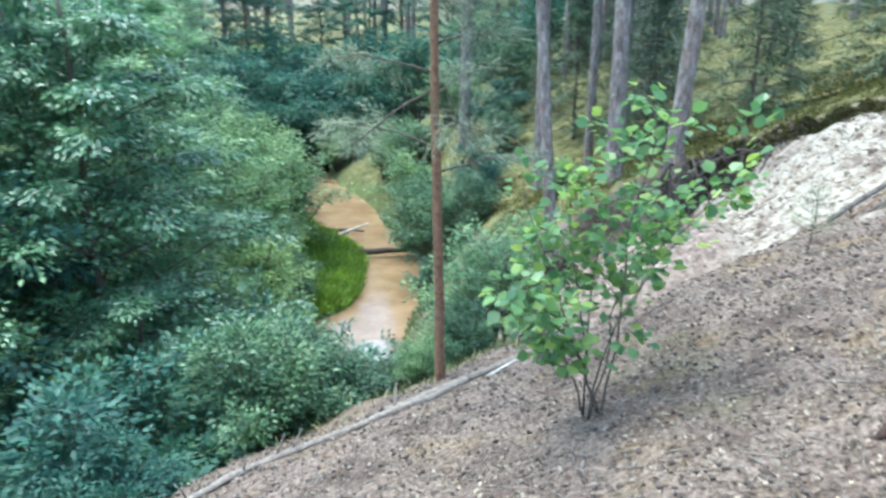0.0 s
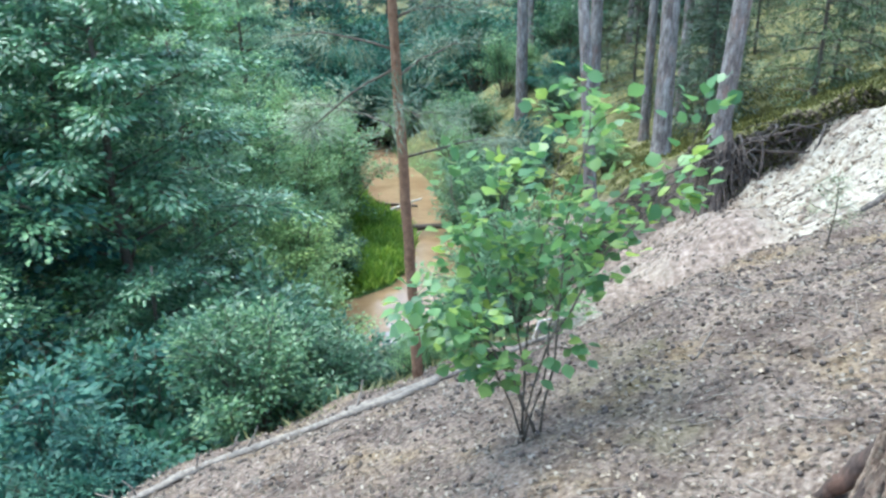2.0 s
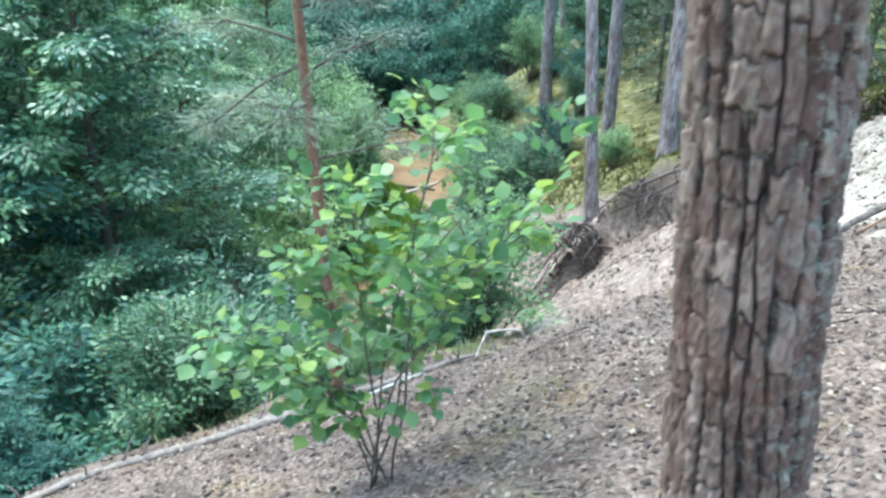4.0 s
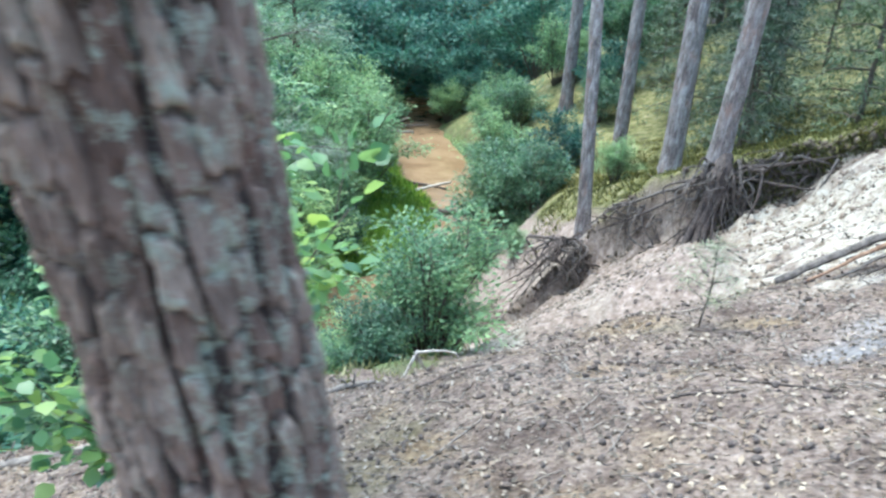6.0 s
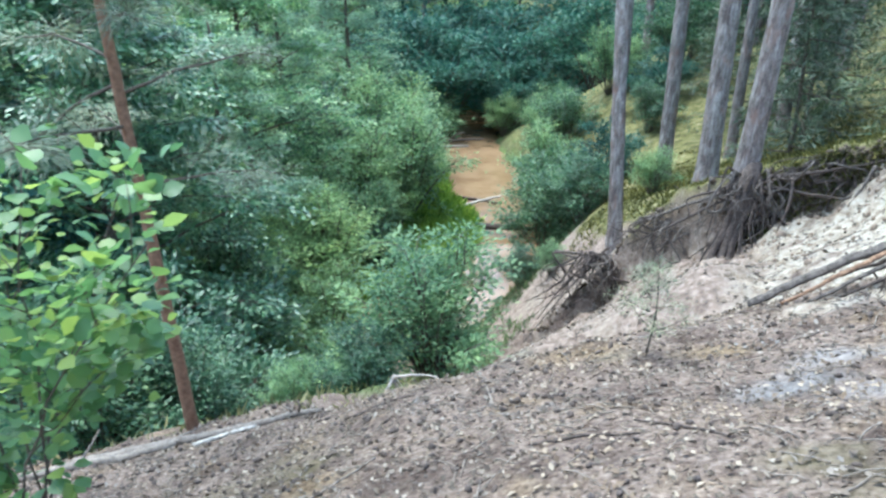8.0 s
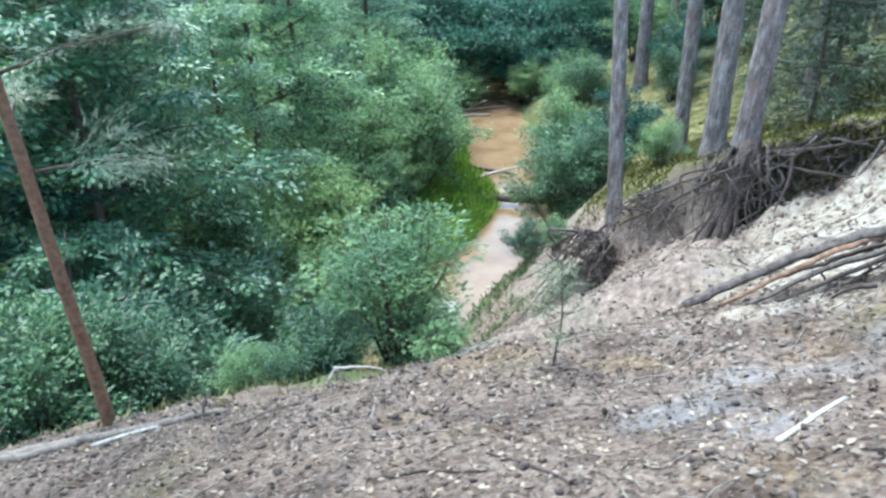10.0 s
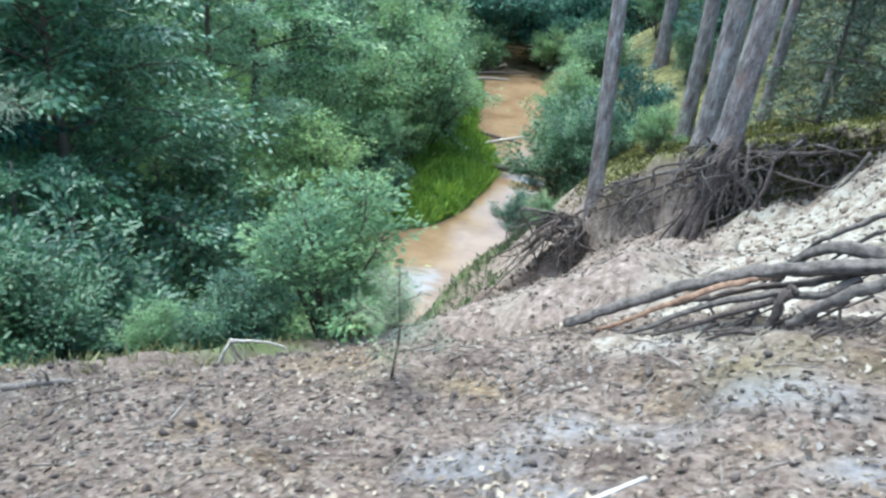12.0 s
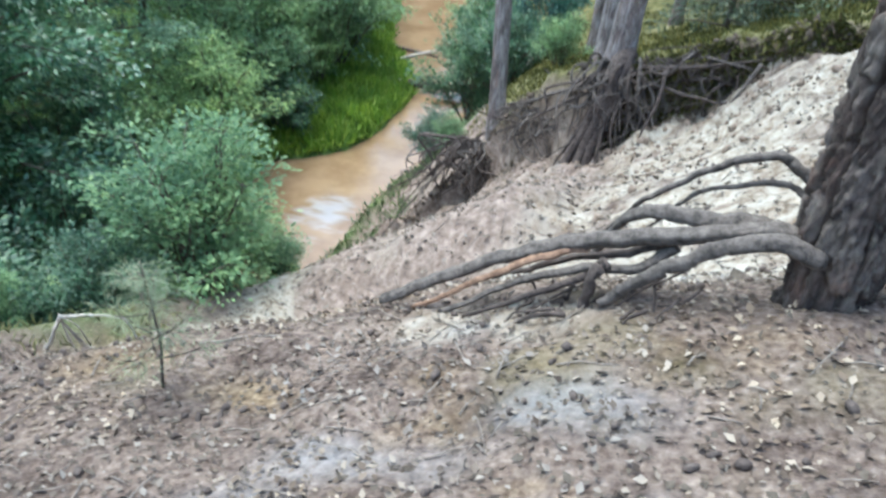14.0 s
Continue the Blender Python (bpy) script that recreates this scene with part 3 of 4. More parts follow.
def pine_crown(seed, bottom, top, wide, per=60):
    g = np.random.default_rng(seed)
    stems = []
    for k in range(16):
        z = bottom + (top - bottom) * (k + g.uniform(0, 0.8)) / 16
        az = k * 2.4 + g.uniform(-0.5, 0.5)
        long = wide * (1.1 - 0.7 * (z - bottom) / (top - bottom)) * g.uniform(0.6, 1.1)
        stems.append((bend((0, 0, z), (long * math.cos(az), long * math.sin(az), z + 0.25 * long), (0, 0, -0.1), seed + k, 6, 0.1), 0.05, 0.01, 0.3))
    return plant_meshes("pine_crown", seed, stems, 6, per, 0.35, 0.16, 0.16, M_TWIG, M_NEEDLE, NEEDLE * np.array((2.2, 1, 1)), NEEDLE_F, apart=False)


CROWNS = [pine_crown(301 + k, 10.0, 16.5, 2.6) for k in range(2)]


def pine(x, y, z, r, lean, mat, seed, label, h=17.0, group="pines on the bank", crown=True, **kw):
    ob = thing("pine_tree", label, "tree", group, (x, y, z))
    part("trunk", trunk_mesh("trunk", h, r, r * 0.35, lean, mat, seed, **kw), ob)
    if crown:
        w, lv = CROWNS[seed % 2]
        for nm, me in (("crown_frame", w[0]), ("crown", lv)):
            c = part(nm, me, ob)
            c.matrix_basis = pose(lean[0] * 13, lean[1] * 13, 0, 0, 0, seed * 50)
    return ob


# the pine that the path passes
passed = pine(2.55, 3.04, height(2.55, 3.04), 0.164, (-0.094, -0.122), M_BARK, 3, "pine trunk with thick plated bark and pale lichen", h=16, sides=300, rings=700, plates=0.018, flare=0.4, visible=3.6, cell=(22, 11.0), butt=0.2)
# the pines above the scar
pine(4.8, 15.1, -1.6, 0.178, (0.05, -0.04), M_BARK_GREY, 5, "grey pine on the scar's rim with bared roots", sides=64, rings=160, visible=8, cell=(16, 6), flare=0.25)
pine(4.29, 18.1, height(4.29, 18.1), 0.22, (0.003, 0.07), M_BARK_GREY, 6, "tall grey pine on the mossy bank", sides=48, rings=120, visible=9, cell=(16, 6))
pine(2.65, 17.2, -3.75, 0.15, (-0.07, 0.12), M_BARK_GREY, 7, "slender pale pine over the crumbling bank", sides=48, rings=120, visible=9, cell=(12, 6))
pine(3.25, 24.4, height(3.25, 24.4), 0.22, (0.0, 0.0), M_BARK_GREY, 8, "dark pine standing back on the slope", sides=32, rings=60, visible=10)
pine(1.0, 33.0, height(1.0, 33.0), 0.27, (0.0, 0.0), M_BARK_GREY, 9, "dark pine above the stream's bend", sides=32, rings=60, visible=12)
pine(5.06, 25.3, height(5.06, 25.3), 0.16, (0.01, 0.02), M_BARK_GREY, 15, "slim dark pine behind the tall pine", sides=32, rings=60, visible=10)
pine(1.4, 39.6, height(1.4, 39.6), 0.2, (0.0, 0.01), M_BARK_GREY, 16, "dim pine on the spur above the stream", sides=24, rings=40, visible=12)
# the pine with the spreading roots
pine(6.44, 7.95, height(6.44, 7.95) + 0.03, 0.2, (0.01, 0.0), M_BARK_OLD, 11, "old pine with roots laid bare on the slope's edge", sides=160, rings=260, plates=0.04, flare=-0.22, visible=3.5, cell=(13, 4.5))
# the young red-barked pine
zy = height(-0.03, 7.1)
ob = thing("young_pine", "slender young pine with smooth reddish bark", "tree", "", (-0.026, 7.1, zy))
part("trunk", raw("young_trunk", *tube(bend((0, 0, -0.2), (-0.16, -0.55, 8), (0.0, 0, 0), 4, 40, 0.02), np.linspace(0.057, 0.018, 40), 16, 0.03), M_BARK_RED), ob)

boughs = []
gb = np.random.default_rng(9)
for k in range(22):
    zb = 2.3 + 5.2 * k / 22
    az, lb = k * 2.4 + gb.uniform(-0.4, 0.4), gb.uniform(0.8, 1.5) * (1.1 - 0.08 * k / 2)
    base = np.array((-0.02 * zb, -0.07 * zb, zb))
    boughs.append((bend(base, base + lb * np.array((math.cos(az), math.sin(az), 0.1)), (0, 0, 0.06), 500 + k, 7, 0.1), 0.014, 0.004, 0.25))
dry = np.array((-0.05, -0.2, 3.1))
boughs.append((bend(dry, dry + np.array((-0.75, -0.25, -0.5)), (0, 0, 0.05), 540, 7, 0.05), 0.016, 0.006, 0.9))
wy, ly = plant_meshes("young_pine", 44, boughs, 7, 110, 0.42, 0.08, 0.095, M_TWIG, M_NEEDLE_PALE, NEEDLE * np.array((1.7, 1, 1)), NEEDLE_F)
for me in wy:
    part("bough", me, ob)
part("needles", ly, ob)

# ---- broadleaf trees and bushes of the valley ----


def bush_kind(name, seed, n, tall, wide, subs, per, size, leaf, **kw):
    return plant_meshes(name, seed, bush_stems(seed, n, tall, wide, 0.022), subs, per, 0.34, 0.065 * wide + 0.03, size, M_TWIG, leaf, **kw)


BUSHES = {
    "willow": bush_kind("willow", 11, 18, 2.0, 1.15, 10, 44, 0.08, M_LEAF_WILLOW),
    "alder": bush_kind("alder", 12, 16, 2.2, 1.35, 10, 44, 0.105, M_LEAF_SHRUB),
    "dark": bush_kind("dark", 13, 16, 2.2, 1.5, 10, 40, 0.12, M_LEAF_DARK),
}


def bush(kind, x, y, size=1.0, turn=0.0, label="", group="bushes in the valley", drop=0.0):
    ob = thing("bush", label, "bush", group, (x, y, height(x, y) - drop), turn)
    ob.scale = (size, size, size)
    w, lv = BUSHES[kind]
    for me in w:
        part("stem", me, ob)
    part("foliage", lv, ob)
    return ob


def tree_kind(name, seed, n, tall, wide, low, leaf, size, per=46, subs=10):
    trunk, limbs = tree_stems(seed, n, tall, wide, low, 0.14)
    w, lv = plant_meshes(name, seed, limbs, subs, per, 0.36, 0.18, size, M_TWIG, leaf, droop=0.5, flat=0.28)
    t = raw(name + "_trunk", *tube(trunk, np.linspace(0.15, 0.03, 14), 12, 0.04), M_TWIG)
    return t, w, lv


TREES = {
    "alder": tree_kind("alder_tree", 21, 34, 9.5, 3.1, 0.30, M_LEAF_ALDER, 0.145, 64, 11),
    "thicket": tree_kind("thicket_tree", 24, 34, 9.5, 3.1, 0.08, M_LEAF_ALDER, 0.145, 56, 10),
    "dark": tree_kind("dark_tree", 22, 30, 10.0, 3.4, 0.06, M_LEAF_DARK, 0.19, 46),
    "birch": tree_kind("birch_tree", 23, 30, 9.0, 2.7, 0.12, M_LEAF_BIRCH, 0.13, 56),
}


def tree(kind, x, y, size=1.0, turn=0.0, label="", group="trees in the valley"):
    ob = thing("broadleaf_tree", label, "tree", group, (x, y, height(x, y)), turn)
    ob.scale = (size, size, size)
    t, w, lv = TREES[kind]
    part("trunk", t, ob)
    for me in w:
        part("limb", me, ob)
    part("crown", lv, ob)
    return ob


# The near dark bushes on the left carry deep shade in their leaf colour.
for kind, x, y, s, a in (
    ("willow", 0.85, 11.0, 1.05, 0), ("willow", 0.3, 12.4, 0.8, 140), ("alder", -1.5, 10.0, 0.5, 30), ("willow", -0.3, 9.2, 0.35, 30), ("alder", -2.6, 9.6, 1.15, 200),
    ("dark", -3.9, 8.3, 1.15, 60), ("dark", -4.3, 6.6, 1.05, 10), ("alder", -2.2, 8.0, 0.75, 100), ("alder", -5.6, 9.5, 1.5, 150), ("willow", -2.9, 12.0, 1.1, 250),
    ("willow", -2.6, 14.0, 0.9, 20), ("willow", -3.2, 15.2, 1.15, 170), ("alder", -4.6, 13.5, 1.5, 310), ("willow", -4.4, 17.6, 1.2, 45), ("willow", -5.4, 19.6, 1.5, 95), ("willow", -6.4, 18.2, 1.4, 195), ("willow", 0.72, 12.8, 0.42, 310), ("alder", 0.35, 9.9, 0.45, 70), ("willow", 0.1, 10.4, 0.55, 20), ("alder", -0.7, 10.6, 0.5, 220), ("alder", -1.6, 8.9, 0.6, 120),
    ("willow", -5.7, 23.0, 1.2, 15), ("willow", -7.0, 24.8, 1.9, 135), ("willow", -6.2, 27.5, 2.0, 75), ("willow", -8.4, 30.0, 2.2, 265), ("willow", -11.0, 33.0, 2.3, 25), ("alder", -9.6, 27.0, 1.9, 85), ("willow", -9.4, 34.5, 1.9, 5),
    ("alder", -0.35, 25.6, 1.25, 50), ("alder", -0.7, 28.3, 1.25, 190), ("willow", -1.5, 31.2, 1.3, 230), ("alder", 0.9, 24.6, 0.9, 10), ("dark", 1.4, 26.8, 0.9, 70), ("willow", -2.0, 35.5, 1.2, 300),
    ("willow", -6.4, 43.6, 1.1, 60), ("willow", -9.8, 42.4, 1.2, 160), ("alder", -0.4, 22.3, 0.55, 15), ("willow", 0.9, 19.9, 0.4, 95), ("willow", 3.2, 19.6, 0.5, 33), ("dark", -3.4, 6.4, 0.5, 33), ("alder", 3.2, 36.0, 1.3, 33), ("dark", 5.0, 38.5, 1.6, 12), ("willow", 1.2, 35.6, 1.0, 77), ("alder", 2.4, 30.5, 0.8, 120), ("willow", 0.2, 36.5, 1.3, 200), ("dark", 2.6, 33.0, 0.9, 10), ("alder", -6.2, 15.8, 1.5, 10), ("willow", -5.2, 11.4, 1.3, 100), ("willow", -7.0, 21.5, 1.6, 180), ("alder", -3.6, 10.6, 1.3, 290), ("willow", -1.7, 16.8, 0.33, 200), ("willow", -5.9, 26.0, 1.0, 120), ("willow", -6.6, 30.2, 1.25, 310), ("alder", -4.9, 22.4, 0.7, 66), ("willow", -8.0, 34.0, 1.2, 15), ("willow", -3.0, 37.0, 1.1, 140), ("alder", -1.2, 33.5, 1.05, 222),
):
    names = {"willow": "pale green willow bush with small leaves", "alder": "dense green alder bush on the valley floor", "dark": "dark leafy bush in the shade"}
    bush(kind, x, y, s, a, names[kind])
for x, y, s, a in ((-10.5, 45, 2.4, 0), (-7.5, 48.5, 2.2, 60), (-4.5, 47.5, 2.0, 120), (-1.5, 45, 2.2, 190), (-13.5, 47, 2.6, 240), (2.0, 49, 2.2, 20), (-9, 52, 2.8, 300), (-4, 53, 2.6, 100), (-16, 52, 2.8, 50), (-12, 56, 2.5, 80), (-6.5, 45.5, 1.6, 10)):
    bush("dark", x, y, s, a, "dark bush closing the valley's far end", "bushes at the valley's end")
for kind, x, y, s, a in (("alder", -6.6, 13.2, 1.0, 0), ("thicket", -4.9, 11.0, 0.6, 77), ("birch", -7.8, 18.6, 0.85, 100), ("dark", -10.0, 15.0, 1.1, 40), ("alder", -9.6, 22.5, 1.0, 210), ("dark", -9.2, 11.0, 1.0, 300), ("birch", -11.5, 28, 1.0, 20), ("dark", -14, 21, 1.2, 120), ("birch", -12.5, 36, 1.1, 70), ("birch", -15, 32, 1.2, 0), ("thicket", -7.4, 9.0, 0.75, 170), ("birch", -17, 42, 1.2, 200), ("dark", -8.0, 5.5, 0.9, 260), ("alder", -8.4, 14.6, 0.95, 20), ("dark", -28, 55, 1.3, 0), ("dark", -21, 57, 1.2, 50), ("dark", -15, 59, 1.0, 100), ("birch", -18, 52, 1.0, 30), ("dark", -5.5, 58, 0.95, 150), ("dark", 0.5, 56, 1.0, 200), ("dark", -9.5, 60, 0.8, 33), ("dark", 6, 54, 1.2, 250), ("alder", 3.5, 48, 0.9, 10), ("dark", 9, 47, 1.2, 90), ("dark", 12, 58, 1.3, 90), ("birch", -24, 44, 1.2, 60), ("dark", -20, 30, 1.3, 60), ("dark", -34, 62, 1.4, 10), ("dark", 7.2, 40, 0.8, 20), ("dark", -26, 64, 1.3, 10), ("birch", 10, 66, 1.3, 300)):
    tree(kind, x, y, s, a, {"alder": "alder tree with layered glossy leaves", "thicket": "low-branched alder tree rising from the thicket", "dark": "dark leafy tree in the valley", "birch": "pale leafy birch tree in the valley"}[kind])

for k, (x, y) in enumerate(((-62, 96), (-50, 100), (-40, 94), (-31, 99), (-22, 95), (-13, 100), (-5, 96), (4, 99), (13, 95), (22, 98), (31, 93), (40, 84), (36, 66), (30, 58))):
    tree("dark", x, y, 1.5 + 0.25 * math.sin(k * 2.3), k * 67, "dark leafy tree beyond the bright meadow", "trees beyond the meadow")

# ---- woods around ----


def far_pines():
    g = np.random.default_rng(77)
    proto = pine(6.5, 27.0, height(6.5, 27.0), 0.2, (0.01, 0.0), M_BARK_GREY, 40, "dark pine in the wood behind", group="pines of the wood", sides=14, rings=20, visible=10)
    placed = [(6.5, 27.0)]
    tries = 0
    while len(placed) < 105 and tries < 4000:
        tries += 1
        if len(placed) < 60:
            x, y = g.uniform(4, 34), g.uniform(27, 58)
        else:
            x, y = g.uniform(-45, 25), g.uniform(58, 82)
        if x - float(stream_x(y)) < 5 and y < 57 or min((x - a) ** 2 + (y - b) ** 2 for a, b in placed) < 4:
            continue
        placed.append((x, y))
        c = copy_thing(proto, pose(x, y, height(x, y), g.normal() * 1.5, g.normal() * 1.5, g.uniform(0, 360)))
        s = g.uniform(0.7, 1.15)
        c.scale = (s, s, 1 if y < 58 else 0.7)


far_pines()

# ---- young spruces under the pines ----


def spruce_kind(seed, tall, wide):
    g = np.random.default_rng(seed)
    stems = []
    for k in range(34):
        t = 0.04 + 0.93 * k / 34
        az, long = k * 2.4, wide * (1.02 - t) * g.uniform(0.75, 1.15)
        a = np.array((0, 0, t * tall))
        stems.append((bend(a, a + long * np.array((math.cos(az), math.sin(az), -0.18)), (0, 0, 0.08 * long), seed * 5 + k, 6, 0.08), 0.02, 0.004, 0.1))
    w, lv = plant_meshes("spruce", seed, stems, 7, 26, 0.4, 0.10, 0.15, M_TWIG, M_NEEDLE, NEEDLE * np.array((4.0, 1, 1)), NEEDLE_F)
    t = raw("spruce_trunk", *tube(bend((0, 0, -0.1), (0, 0, tall), (0, 0, 0), seed, 8, 0.02), np.linspace(0.06, 0.01, 8), 8), M_TWIG)
    return t, w, lv


def young_spruces():
    t, w, lv = spruce_kind(61, 5.0, 1.7)
    first = thing("young_spruce", "dim green young spruce under the pines", "tree", "spruces under the pines", (9.5, 22.0, height(9.5, 22.0)))
    part("trunk", t, first)
    for me in w:
        part("bough", me, first)
    part("needles", lv, first)
    g = np.random.default_rng(62)
    for x, y in ((6.8, 24.5), (8.2, 19.8), (11.5, 19.5), (13.5, 22.5), (12.0, 26.0), (7.0, 29.5), (10.0, 31), (15.0, 18.5), (16.5, 24), (4.6, 33.0), (5.2, 29.0), (14.0, 31), (18, 20), (19, 28), (8.5, 36), (4.0, 45), (8, 44), (13, 40), (21, 24), (20, 35), (7.6, 26.8), (6.2, 21.8)):
        c = copy_thing(first, pose(x, y, height(x, y) - 0.1, 0, 0, g.uniform(0, 360)))
        s = g.uniform(0.75, 1.25)
        c.scale = (s, s, s * g.uniform(0.9, 1.2))


young_spruces()

# ---- hazel shrub on the slope ----


def hazel():
    bx, by = 1.05, 4.6
    bz = height(bx, by)
    ob = thing("hazel_shrub", "young hazel shrub with large fresh green leaves", "shrub", "", (bx, by, bz))
    tips = ((1.36, 4.72, 0.92), (1.30, 5.35, 0.62), (1.95, 4.68, 0.62), (0.40, 4.10, -0.08), (0.85, 5.0, 0.35), (1.55, 5.0, 0.15), (0.55, 4.9, 0.3), (0.6, 4.6, -0.5))
    stems = []
    for k, tip in enumerate(tips):
        a = np.array((0.07 * math.cos(k * 2.1), 0.07 * math.sin(k * 2.1), -0.05))
        b = np.array(tip) - (bx, by, bz)
        stems.append((bend(a, b, (-0.12 * b[0], -0.12 * b[1], 0.10), 90 + k, 10, 0.14), 0.008, 0.003, 0.34))
    g = np.random.default_rng(91)
    picked, rest = [], []
    for path, thick, thin, start in stems:
        sticks = [tube(path, np.linspace(thick, thin, len(path)), 7, 0.05, 3)]
        length = np.linalg.norm(path[-1] - path[0])
        here = []
        for k in range(8):
            t = start + (1 - start) * (k + g.uniform(0.2, 0.95)) / 8
            i = min(int(t * 9), 8)
            a = path[i] + (path[i + 1] - path[i]) * (t * 9 - i)
            side = g.normal(size=3) * np.array((1, 1, 0.45))
            long = 0.28 * length * (1.15 - 0.75 * t) * g.uniform(0.7, 1.2)
            b = a + ((path[i + 1] - path[i]) * 4 + side / np.linalg.norm(side)) * long * 0.8
            twig = bend(a, b, (0, 0, 0.05 * long), int(g.integers(1e6)), 5, 0.1)
            sticks.append(tube(twig, np.linspace(0.004, 0.0015, 5), 4))
            here.append(spray(g, twig, 20, 0.07, 0.088, 0.6, 0.6))
        stem = part("stem", raw("stem", *joined(sticks), M_TWIG), ob)
        at, along, up, size = (np.concatenate(c) for c in zip(*here))
        order = g.permutation(len(at))
        picked.append((stem, *(c[order[:37]] for c in (at, along, up, size))))
        rest.append(tuple(c[order[37:]] for c in (at, along, up, size)))
    shape = OVATE * np.array((1.3, 1, 1.3))
    one = raw("leaf", shape, OVATE_F, M_LEAF_HAZEL, smooth=False)
    for stem, at, along, up, size in picked:
        for p, y, z, k in zip(at, along, up, size):
            y = Vector(y).normalized()
            x = y.cross(Vector(z)).normalized()
            z = x.cross(y)
            leaf = part("leaf", one, stem)
            leaf.matrix_basis = Matrix.Translation(p) @ Matrix((x, y, z)).transposed().to_4x4() @ Matrix.Scale(k, 4)
    at, along, up, size = (np.concatenate(c) for c in zip(*rest))
    tagged(part("foliage", raw("foliage", *leaves(at, along, up, size, shape, OVATE_F), M_LEAF_HAZEL, smooth=False), ob), kind="stuff")


hazel()


def seedling(x, y, tall, seed):
    ob = thing("pine_seedling", "small grey-green pine seedling in the litter", "plant", "pine seedlings", (x, y, height(x, y)))
    g = np.random.default_rng(seed)
    stems = []
    for k in range(14):
        t = 0.25 + 0.72 * k / 14
        az, long = k * 2.4 + g.uniform(-0.3, 0.3), tall * 0.42 * (1.15 - t)
        a = np.array((0, 0, t * tall))
        stems.append((bend(a, a + long * np.array((math.cos(az), math.sin(az), 0.5)), (0, 0, -0.02), seed + k, 5, 0.1), 0.004, 0.0015, 0.2))
    w, lv = plant_meshes("seedling", seed, stems, 5, 20, 0.4, 0.028, 0.06, M_TWIG, M_NEEDLE_PALE, NEEDLE * np.array((0.9, 1, 1)), NEEDLE_F, apart=False)
    part("stem", raw("seedling_stem", *tube(bend((0, 0, -0.03), (0.02, 0, tall), (0.01, 0, 0), seed, 7, 0.05), np.linspace(0.009, 0.003, 7), 6), M_TWIG), ob)
    part("twig_frame", w[0], ob)
    part("needles", lv, ob)


seedling(3.76, 7.18, 0.72, 101)

# ---- roots ----


def root(name, label, spine, r0, r1, mat, parent, seed, sides=14):
    """A root along a few turning points, thick at the first."""
    p = np.asarray(spine, float)
    e = np.concatenate([2 * p[:1] - p[1:2], p, 2 * p[-1:] - p[-2:-1]])
    t = np.linspace(0, len(p) - 1, 8 * (len(p) - 1) + 1)
    i = np.minimum(t.astype(int), len(p) - 2)
    w = (t - i)[:, None]
    a, b, c, d = e[i], e[i + 1], e[i + 2], e[i + 3]
    q = b + 0.5 * w * (c - a + w * (2 * a - 5 * b + 4 * c - d + w * (3 * (b - c) + d - a)))
    g = np.random.default_rng(seed)
    bumps = g.normal(size=q.shape) * min(r0 * 0.3, 0.008)
    bumps[1:-1] = (bumps[:-2] + bumps[1:-1] + bumps[2:]) / 3
    q[1:-1] += bumps[1:-1]
    return part(name, raw(name, *tube(q, np.linspace(r0, r1, len(q)) * (1 + 0.05 * g.uniform(-1, 1, len(q))), sides, 0.035, seed, 0.16), mat), parent, label)


